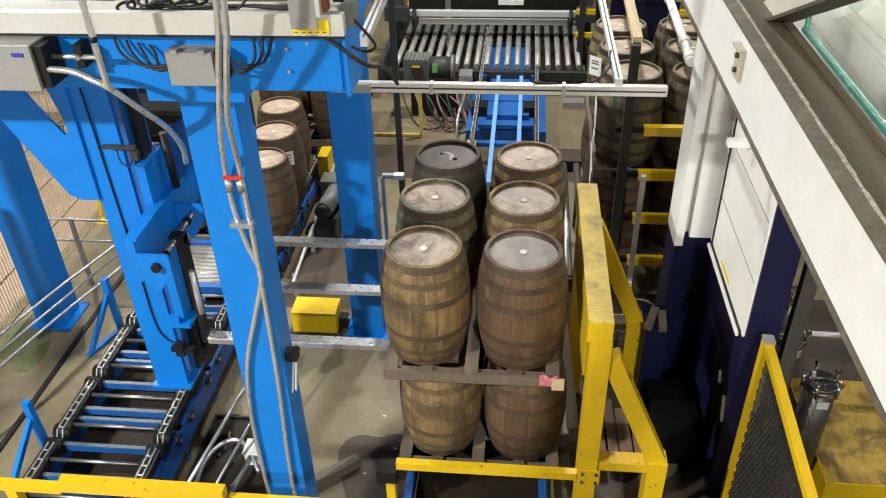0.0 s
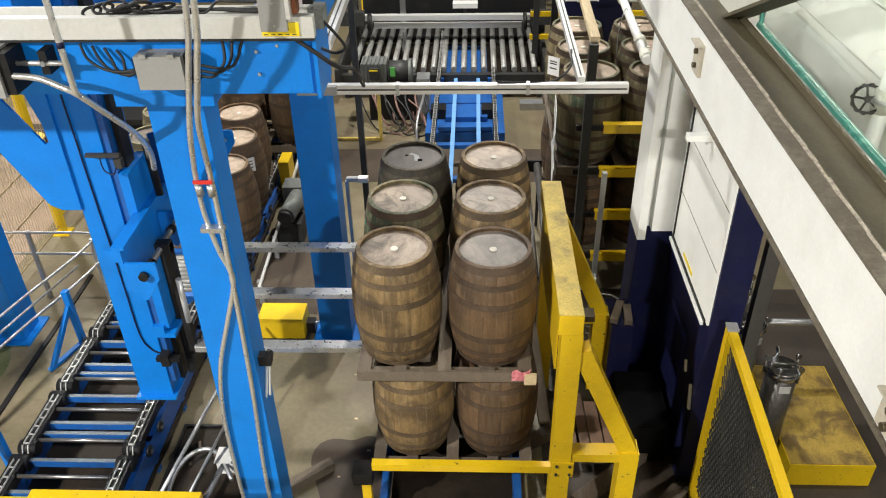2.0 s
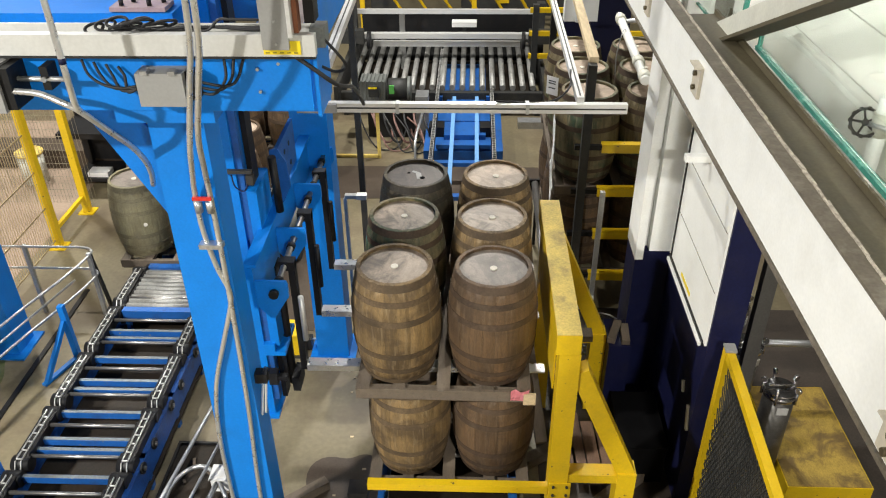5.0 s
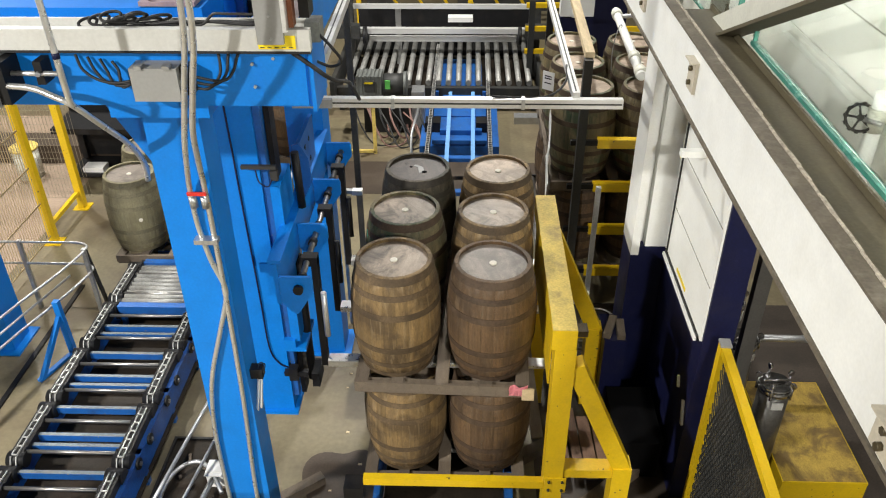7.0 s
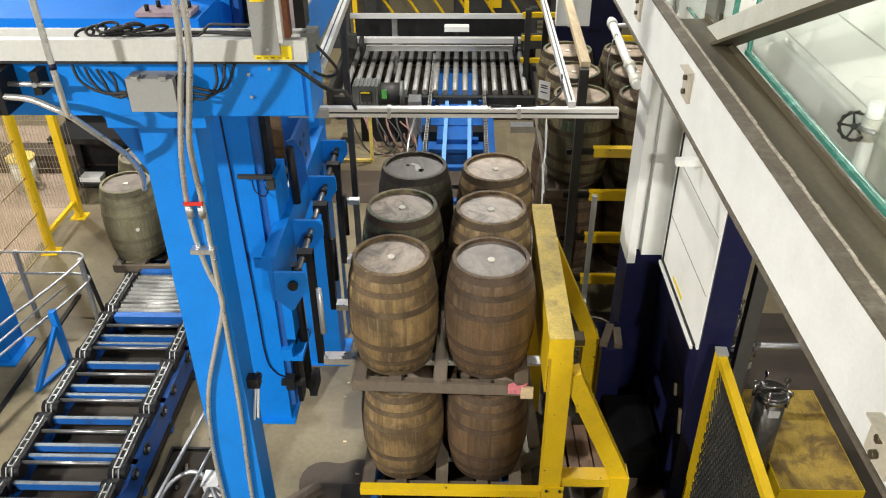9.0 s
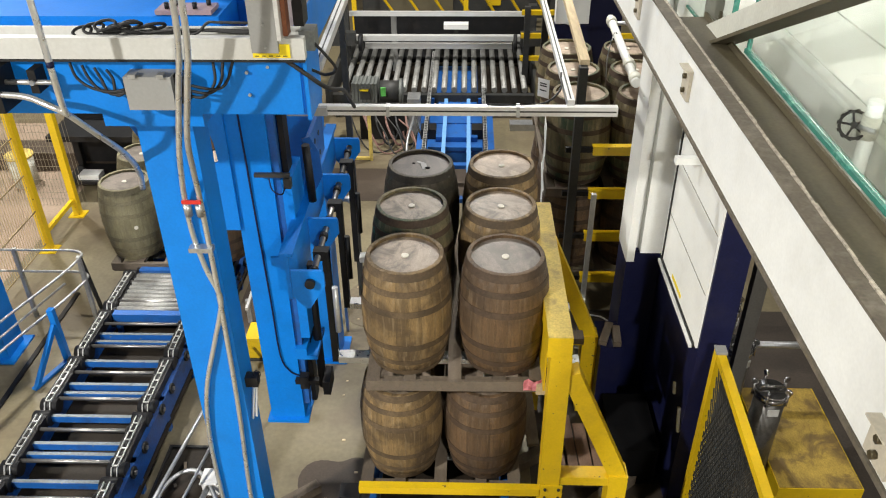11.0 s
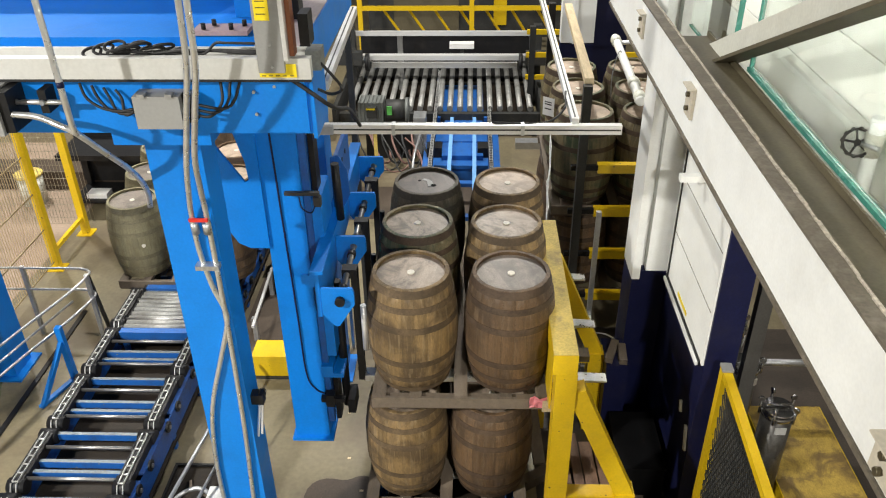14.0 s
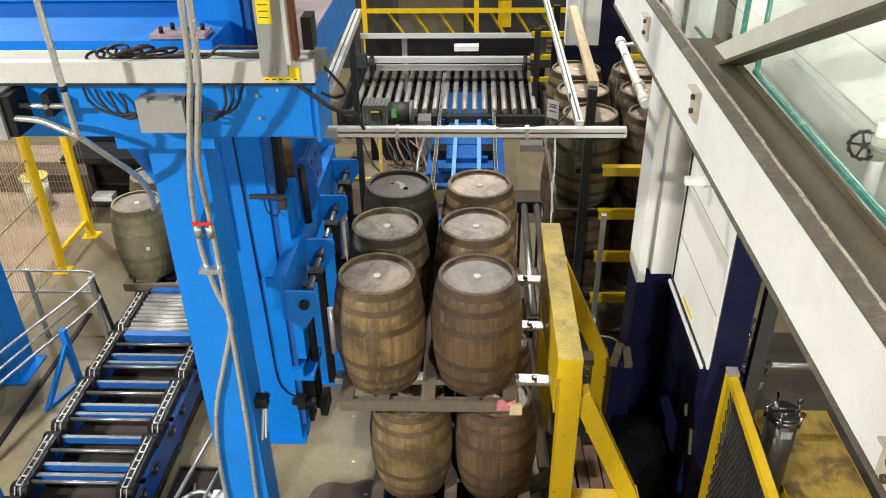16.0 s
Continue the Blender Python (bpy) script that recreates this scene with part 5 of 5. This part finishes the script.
part("navy_base", B((1.755, 1.98, 4.64, 5.97, 0.0, 3.6)), NAVY, ho, bevel=0.006)
part("white_panel", B((1.738, 1.754, 4.66, 5.93, 1.73, 3.6)), WHITE, ho, bevel=0.003)
part("panel_edge", B((1.728, 1.737, 4.70, 5.9, 1.70, 1.745), (1.728, 1.737, 5.85, 5.875, 1.75, 3.5)), BLACK, ho)
part("bottom_trim", bars(((1.72, 4.72, 1.70), (1.72, 5.9, 1.70), 0.02, 0.03)), WHITE, ho)
part("yellow_sticker", B((1.733, 1.738, 5.2, 5.5, 1.79, 1.82)), YELLOW_LABEL, ho)
for k in range(2):
    part("panel_seam", B((1.735, 1.738, 4.68, 5.84, 2.2 + 0.5 * k, 2.204 + 0.5 * k)), TAUPE, ho)
part("door_handle", bars(((1.745, 4.75, 1.04), (1.745, 4.68, 0.84), 0.018, 0.035)), PAPER, ho, "white door handle")
part("door_latch", bars(((1.745, 4.97, 1.11), (1.745, 4.93, 1.02), 0.018, 0.03)), PAPER, ho, "white latch")
# Black block added to stand for shade in the gap beside the housing.
bn = thing("black_bin", "added black block for the shaded gap beside the housing", "bin")
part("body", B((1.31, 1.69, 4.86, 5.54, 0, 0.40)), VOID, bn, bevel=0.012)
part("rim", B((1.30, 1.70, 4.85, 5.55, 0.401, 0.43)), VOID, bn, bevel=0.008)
solid("dark_cabinet", B((1.24, 1.44, 5.58, 5.98, 0, 0.95)), NAVY, "dark navy steel cabinet with timber offcuts on top", "cabinet", bevel=0.01)
for a, b in (((1.26, 5.62, 0.975), (1.36, 5.9, 0.975)), ((1.39, 5.60, 0.975), (1.41, 5.85, 0.975))):
    solid("timber_offcut", bars((a, b, 0.07, 0.05)), PALLET_WOOD, "short grey timber offcut on a cabinet", "timber", group="loose timber offcuts")
solid("shelf_bracket", B((1.55, 1.75, 5.30, 5.36, 2.93, 2.98)), WHITE, "short white bracket from the wall to the beam", "bracket", bevel=0.004)

# yellow rack rails in front of the stacked barrels
for z in (2.20, 1.72, 1.22, 0.70):
    rk = thing("rack_rail", "yellow steel rack rail with a dark end bracket", "rail", group="rack rails")
    part("rail", B((1.24, 1.75, 7.02, 7.10, z - 0.045, z + 0.045)), YELLOW, rk, bevel=0.005)
    part("bracket", B((0.98, 1.24, 7.03, 7.07, z - 0.02, z + 0.03)), BLACK, rk, bevel=0.004)
solid("rack_post", B((1.70, 1.78, 7.11, 7.19, 0, 2.6)), YELLOW_DUSTY, "yellow rack post behind the rails", "post", bevel=0.004)
solid("slim_post", B((1.20, 1.245, 6.6, 6.65, 0, 1.95)), GALV, "slim galvanised steel upright beside the rack", "post", bevel=0.004)
solid("white_plate", B((1.08, 1.24, 6.56, 6.6, 0.62, 0.76)), PAPER, "small white plate on an upright", "plate")
solid("cable_loop", T(0.008, curve_pts([(1.25, 6.5, 0.62), (1.4, 6.4, 0.66), (1.52, 6.3, 0.58), (1.55, 6.2, 0.3)]), seg=8), GALV, "thin loose cable beside the pillar", "cable")
tr = thing("trestle", "thin galvanised trestle beside the yellow stop frame", "trestle")
for z in (0.33, 0.42):
    part("cross_bar", bars(((0.95, 6.2, z), (1.5, 6.2, z), 0.025, 0.025)), GALV, tr)
for x in (1.1, 1.3):
    part("leg", bars(((x, 6.2, 0.0), (x, 6.2, 0.45), 0.03, 0.03)), GALV, tr)
_bm = bmesh.new()
random.seed(21)
_rows = []
for j in range(26):
    y0 = 7.2 + random.uniform(-0.05, 0.05)
    _rows.append([_bm.verts.new((0.80 + 0.006 * math.sin(0.9 * j + i) + 0.004 * i, y0 + (0.30 + random.uniform(-0.09, 0.09)) * i / 3, 0.45 + 0.078 * j)) for i in range(4)])
for a, b in zip(_rows, _rows[1:]):
    for i in range(3):
        _bm.faces.new((a[i], a[i + 1], b[i + 1], b[i])).smooth = True
bmesh.ops.solidify(_bm, geom=_bm.faces[:], thickness=0.004)
solid("torn_film", _bm, WHITE, "torn pale wrap film hanging by the stacked barrels", "film")

# pipe above the barrels
pp = thing("white_pipe", "dirty white pipe with fittings over the barrels", "pipe")
part("pipe", T(0.045, ((1.68, 9.3, 2.80), (1.62, 7.25, 2.80))), WHITE, pp)
for y in (9.1, 7.7, 7.3):
    part("fitting", T(0.06, ((1.63 + 0.025 * (y - 7.3), y, 2.80), (1.633 + 0.025 * (y - 7.3), y + 0.12, 2.80)), seg=14), CREAM, pp)
part("branch", T(0.03, ((1.62, 7.3, 2.80), (2.1, 7.38, 2.80))), WHITE, pp)
part("branch", T(0.025, ((1.68, 9.1, 2.80), (2.2, 9.15, 2.80))), GALV, pp)
part("hanger", T(0.006, curve_pts([(1.56, 8.4, 2.2), (1.55, 8.5, 2.6), (1.62, 8.6, 2.86), (1.68, 8.6, 2.75)]), seg=6), GALV, pp)

# distant white and navy uprights
fw = thing("far_panel", "far white panel wall with navy base", "wall", kind="structure")
part("upper", B((1.35, 1.85, 12.0, 12.2, 1.9, 5.5)), WHITE, fw)
part("lower", B((1.35, 1.85, 12.0, 12.2, 0.0, 1.88)), NAVY, fw)
part("navy_side", B((1.88, 2.4, 12.3, 12.5, 0, 5.5)), NAVY, fw)
part("rib", B((1.52, 1.58, 11.95, 11.99, 1.9, 5.5)), WHITE, fw)
yr2 = thing("far_railing", "yellow railing far behind the barrels", "railing")
for z in (1.6, 1.2, 0.8):
    part("rail", bars(((0.95, 13.6, z), (3.4, 13.6, z), 0.06, 0.08)), YELLOW, yr2)
for x in (1.05, 2.2, 3.3):
    part("post", B((x - 0.05, x + 0.05, 13.55, 13.65, 0, 1.7)), DARK, yr2)
solid("rack_beam", B((0.95, 2.6, 9.55, 9.65, 1.95, 2.05)), YELLOW, "yellow beam behind the stacked barrels", "rail", bevel=0.004)
solid("rack_post", B((0.93, 1.01, 9.66, 9.74, 0, 3.1)), BLACK, "dark upright behind the stacked barrels", "post", bevel=0.004)

# white edge beam of the upper level
eb = thing("edge_beam", "white painted steel edge beam with bolted clips", "beam", kind="structure")
part("web", B((1.295, 1.31, -1.2, 7.6, 3.66, 4.035)), WHITE, eb, bevel=0.003)
part("bottom_lip", B((1.285, 1.40, -1.2, 7.6, 3.635, 3.657)), TAUPE, eb)
part("top_flange", B((1.292, 1.375, -1.2, 7.6, 4.037, 4.05)), TAUPE, eb, bevel=0.003)
_bm = bmesh.new()
random.seed(3)
for k in range(60):
    y = -0.5 + 0.13 * k
    bar(_bm, (1.368 + random.uniform(-0.003, 0.003), y, 4.053), (1.368 + random.uniform(-0.003, 0.003), y + 0.13, 4.053), 0.009 + random.uniform(0, 0.006), 0.01)
part("weld_bead", _bm, mat("rusty_bead", (0.42, 0.37, 0.3), 0.8, var=0.4, scale=30), eb, "pale flaking bead along the flange")
for y, z0, z1 in ((6.02, 3.80, 3.985), (4.45, 3.80, 3.985), (1.760, 3.692, 3.839)):
    part("clip", B((1.275, 1.294, y - 0.072, y + 0.072, z0, z1), (1.245, 1.275, y - 0.072, y + 0.072, z1 - 0.008, z1)), mat("clip_cream", (0.55, 0.5, 0.4), 0.5), eb, "cream bolted clip", 0.003)
    for z in (z0 + 0.27 * (z1 - z0), z0 + 0.72 * (z1 - z0)):
        part("clip_bolt", T(0.016, ((1.275, y, z), (1.255, y, z)), seg=6), mat("bronze_bolt", (0.12, 0.1, 0.06), 0.4, 0.6), eb)
part("inner_channel", B((1.378, 1.584, -1.2, 5.35, 3.985, 4.005), (1.585, 1.60, -1.2, 5.35, 3.74, 4.04)), OLIVE, eb)
part("brace", bars(((1.60, 5.45, 3.80), (1.60, 2.4, 5.20), 0.09, 0.14)), CREAM, eb, "cream diagonal brace", 0.004)
part("brace_flange", bars(((1.57, 5.47, 3.71), (1.57, 2.4, 5.11), 0.16, 0.02)), OLIVE, eb)
gp = thing("glass_panel", "greenish glass panel standing behind the edge beam", "glass")
g = part("pane", B((1.64, 1.65, -1.2, 4.55, 4.055, 5.6)), GLASS, gp)
g.visible_shadow = False
part("pane_edge", B((1.622, 1.658, -1.2, 4.58, 4.03, 4.053), (1.632, 1.662, 4.56, 4.58, 4.055, 5.6)), GLASS_EDGE, gp)
g = part("pane", B((1.64, 1.65, 4.95, 7.4, 3.9, 5.6)), GLASS, gp)
g.visible_shadow = False
part("pane_edge", B((1.632, 1.662, 4.93, 4.949, 3.885, 5.6), (1.632, 1.662, 4.95, 7.4, 3.885, 3.899)), GLASS_EDGE, gp)
cw = thing("panel_wall", "cream boarded wall behind the glass", "wall", kind="structure")
# Boards and backing run on unseen to y = -6 to block lamp light.
for k in range(8):
    part("board", B((2.40, 2.45, -6.0, 7.5, 2.66 + 0.355 * k, 3.005 + 0.355 * k)), BOARD, cw, bevel=0.004)
part("backing", B((2.455, 2.5, -6.0, 7.5, 2.6, 5.5)), TAUPE, cw)
hw = thing("valve_wheel", "black cast handwheel valve on a white pipe", "valve")
VC = Vector((2.25, 4.32, 3.69))
VN = Vector((-0.45, -0.8, 0.4)).normalized()
VU = VN.cross(Vector((0, 0, 1))).normalized()
VV = VN.cross(VU)


def on_wheel(a, r):
    return VC + r * (math.cos(a) * VU + math.sin(a) * VV)


_bm = bmesh.new()
tube(_bm, [on_wheel(2 * math.pi * k / 24, 0.078) for k in range(25)], 0.009, 8, cap=False)
for k in range(12):
    a = 2 * math.pi * k / 12
    tube(_bm, (on_wheel(a, 0.074), on_wheel(a, 0.092)), 0.011, 6)
part("rim", _bm, BLACK, hw)
_bm = bmesh.new()
for k in range(5):
    tube(_bm, (VC, on_wheel(2 * math.pi * k / 5, 0.076)), 0.007, 6)
disc(_bm, VC - 0.02 * VN, VN, 0.02, 0.045, 12)
part("spokes", _bm, BLACK, hw)
part("stem", T(0.015, (VC, VC + Vector((0.08, -0.1, 0.0)))), GALV, hw)
part("valve_pipe", T(0.045, ((2.33, 4.30, 3.85), (2.33, 4.28, 2.65)), seg=16), WHITE, hw)
part("valve_body", T(0.055, ((2.33, 4.305, 3.62), (2.33, 4.3, 3.76)), seg=16), CREAM, hw)

# yellow mesh guard by the housing
mg = thing("mesh_guard", "yellow framed guard panel with black expanded mesh", "guard")
part("far_post", B((-0.035, 0.035, 2.82, 2.90, 0.0, 1.84)), YELLOW, mg, bevel=0.005)
part("top_rail", B((-0.03, 0.03, 0, 2.815, 1.78, 1.84)), YELLOW, mg, bevel=0.005)
part("bottom_rail", B((-0.03, 0.03, 0, 2.815, 0.10, 0.16)), YELLOW, mg, bevel=0.005)
part("near_post", B((-0.035, 0.035, -0.08, -0.002, 0.0, 1.84)), YELLOW, mg, bevel=0.005)
part("post_cap", B((-0.04, 0.04, 2.815, 2.905, 1.842, 1.86)), GREY_BOX, mg)
_bm = bmesh.new()
for k in range(80):
    for s_ in (-1, 1):
        y0, y1, z0, z1, lo, hi = -0.6 + 0.048 * k, -0.6 + 0.048 * k + s_ * 0.7, 0.16, 1.78, 0.0, 2.82
        t0, t1 = sorted(((lo - y0) / (y1 - y0), (hi - y0) / (y1 - y0)))
        t0, t1 = max(t0, 0.0), min(t1, 1.0)
        if t1 - t0 > 0.03:
            bar(_bm, (0, y0 + t0 * (y1 - y0), z0 + t0 * (z1 - z0)), (0, y0 + t1 * (y1 - y0), z0 + t1 * (z1 - z0)), 0.009, 0.007)
tagged(part("mesh", _bm, DARK, mg), kind="stuff")
mg.matrix_basis = pose(1.72, 1.64, 0, 0, 0, -2.9)

# stainless filter housings
FILTERS = thing("filter_housing", "stainless filter housing with clamped lid", "filter", (0, 0, 0), "filter housings")
part("vessel", T(0.125, ((0, 0, 0.18), (0, 0, 1.02)), seg=22), DULL_STAINLESS, FILTERS)
part("flange", T(0.135, ((0, 0, 1.02), (0, 0, 1.06)), seg=26), STAINLESS, FILTERS)
part("lid", T(0.125, ((0, 0, 1.062), (0, 0, 1.085)), seg=26), STAINLESS, FILTERS)
part("lid_handle", T(0.01, ((-0.1, 0, 1.11), (0.1, 0, 1.11)), seg=8), STAINLESS, FILTERS)
for k in range(5):
    a = 2 * math.pi * k / 5 + 0.4
    c, s_ = math.cos(a), math.sin(a)
    part("eye_bolt", T(0.012, ((0.14 * c, 0.14 * s_, 1.0), (0.14 * c, 0.14 * s_, 1.12)), seg=8), STAINLESS, FILTERS)
    part("eye_nut", T(0.028, ((0.14 * c - 0.01 * s_, 0.14 * s_ + 0.01 * c, 1.14), (0.14 * c + 0.01 * s_, 0.14 * s_ - 0.01 * c, 1.14)), seg=12), STAINLESS, FILTERS)
for k in range(3):
    a = 2 * math.pi * k / 3
    part("leg", B((0.085 * math.cos(a) - 0.015, 0.085 * math.cos(a) + 0.015, 0.085 * math.sin(a) - 0.015, 0.085 * math.sin(a) + 0.015, 0, 0.18)), STAINLESS, FILTERS)
part("maker_plate", B((-0.045, 0.045, -0.131, -0.123, 0.9, 0.97)), PAPER, FILTERS)
FILTERS.location = (2.53, 4.93, 0)
copy_thing(FILTERS, pose(2.42, 5.50, 0, 0, 0, 30))
copy_thing(FILTERS, pose(2.46, 6.05, 0, 0, 0, 60))
copy_thing(FILTERS, pose(2.52, 6.6, 0, 0, 0, 10))
solid("grey_upright", B((2.20, 2.31, 5.0, 5.08, 0, 2.35)), UPRIGHT_GREY, "dull grey steel upright by the filters", "post", bevel=0.005)
solid("pipe_manifold", T(0.035, ((2.4, 5.9, 0.75), (3.6, 5.9, 0.75))), GALV, "grey pipe manifold behind the filters", "pipe")
pn = thing("plinth", "low yellow painted concrete plinth with scuffed top", "plinth")
part("block", B((2.67, 3.38, 4.62, 5.85, 0, 0.25)), YELLOW, pn, bevel=0.015)
part("worn_top", B((2.68, 3.37, 4.63, 5.84, 0.251, 0.256)), PLINTH_TOP, pn, "scuffed dusty top")
# Shade of the upper level is put into this patch's dark colour.
solid("floor_patch", B((0.62, 4.5, 2.5, 7.4, 0, 0.004)), SHADE_FLOOR, "floor painted dark for the shade under the upper level", "floor", "structure")


# ---- movement ----
def motions():
    carriage_x = ((0.0, -2.42), (0.6, -2.424), (1.0, -2.41), (1.5, -2.362), (2.0, -2.278), (2.5, -2.152), (3.0, -2.012), (3.5, -1.852), (4.0, -1.69), (4.2, -1.624),
                  (5.0, -1.355), (5.6, -1.215), (6.3, -1.168), (6.5, -1.158), (7.0, -1.156), (9.0, -1.156), (9.7, -1.15), (11.3, -0.993), (11.5, -0.969), (12.0, -0.911), (12.5, -0.883),
                  (13.0, -0.869), (14.0, -0.867), (14.5, -0.883), (15.0, -0.924), (15.5, -1.002), (16.0, -1.134))
    walk(mast, [(t, pose(x, 0, 0)) for t, x in carriage_x])
    lift = ((0.0, 0.0), (7.0, 0.0), (7.5, 0.015), (8.0, 0.055), (8.5, 0.095), (9.0, 0.115), (9.5, 0.118), (16.0, 0.118))
    walk(carriage, [(t, pose(0, 0, z)) for t, z in lift])
    # shift of the front row, of the back row, and lift of the upper tier
    load = ((0.0, 0.0, 0.0, 0.0), (4.0, 0.008, 0.008, 0.0), (4.6, 0.012, 0.016, 0.0), (6.0, 0.038, 0.075, 0.008), (6.5, 0.042, 0.08, 0.01), (7.0, 0.045, 0.086, 0.011), (7.5, 0.052, 0.095, 0.018),
            (8.0, 0.055, 0.097, 0.057), (8.5, 0.056, 0.096, 0.1), (9.0, 0.054, 0.092, 0.116), (9.7, 0.056, 0.094, 0.12), (11.1, 0.166, 0.156, 0.124), (11.5, 0.169, 0.158, 0.126), (14.0, 0.166, 0.158, 0.13),
            (14.5, 0.155, 0.144, 0.131), (15.0, 0.11, 0.101, 0.131), (15.5, 0.029, 0.025, 0.13), (16.0, -0.103, -0.115, 0.13))
    pivot = Matrix.Translation((-0.22, 4.71, 0))
    for ob in LOAD:
        base = pose(*ob.location, 0, 0, math.degrees(ob.rotation_euler.z))
        rows = []
        for t, front, back, up in load:
            turn = -math.degrees(math.atan2(back - front, 1.40))
            rows.append((t, pose(front, 0, up) @ pivot @ pose(0, 0, 0, 0, 0, turn) @ pivot.inverted() @ base))
        walk(ob, rows)


motions()
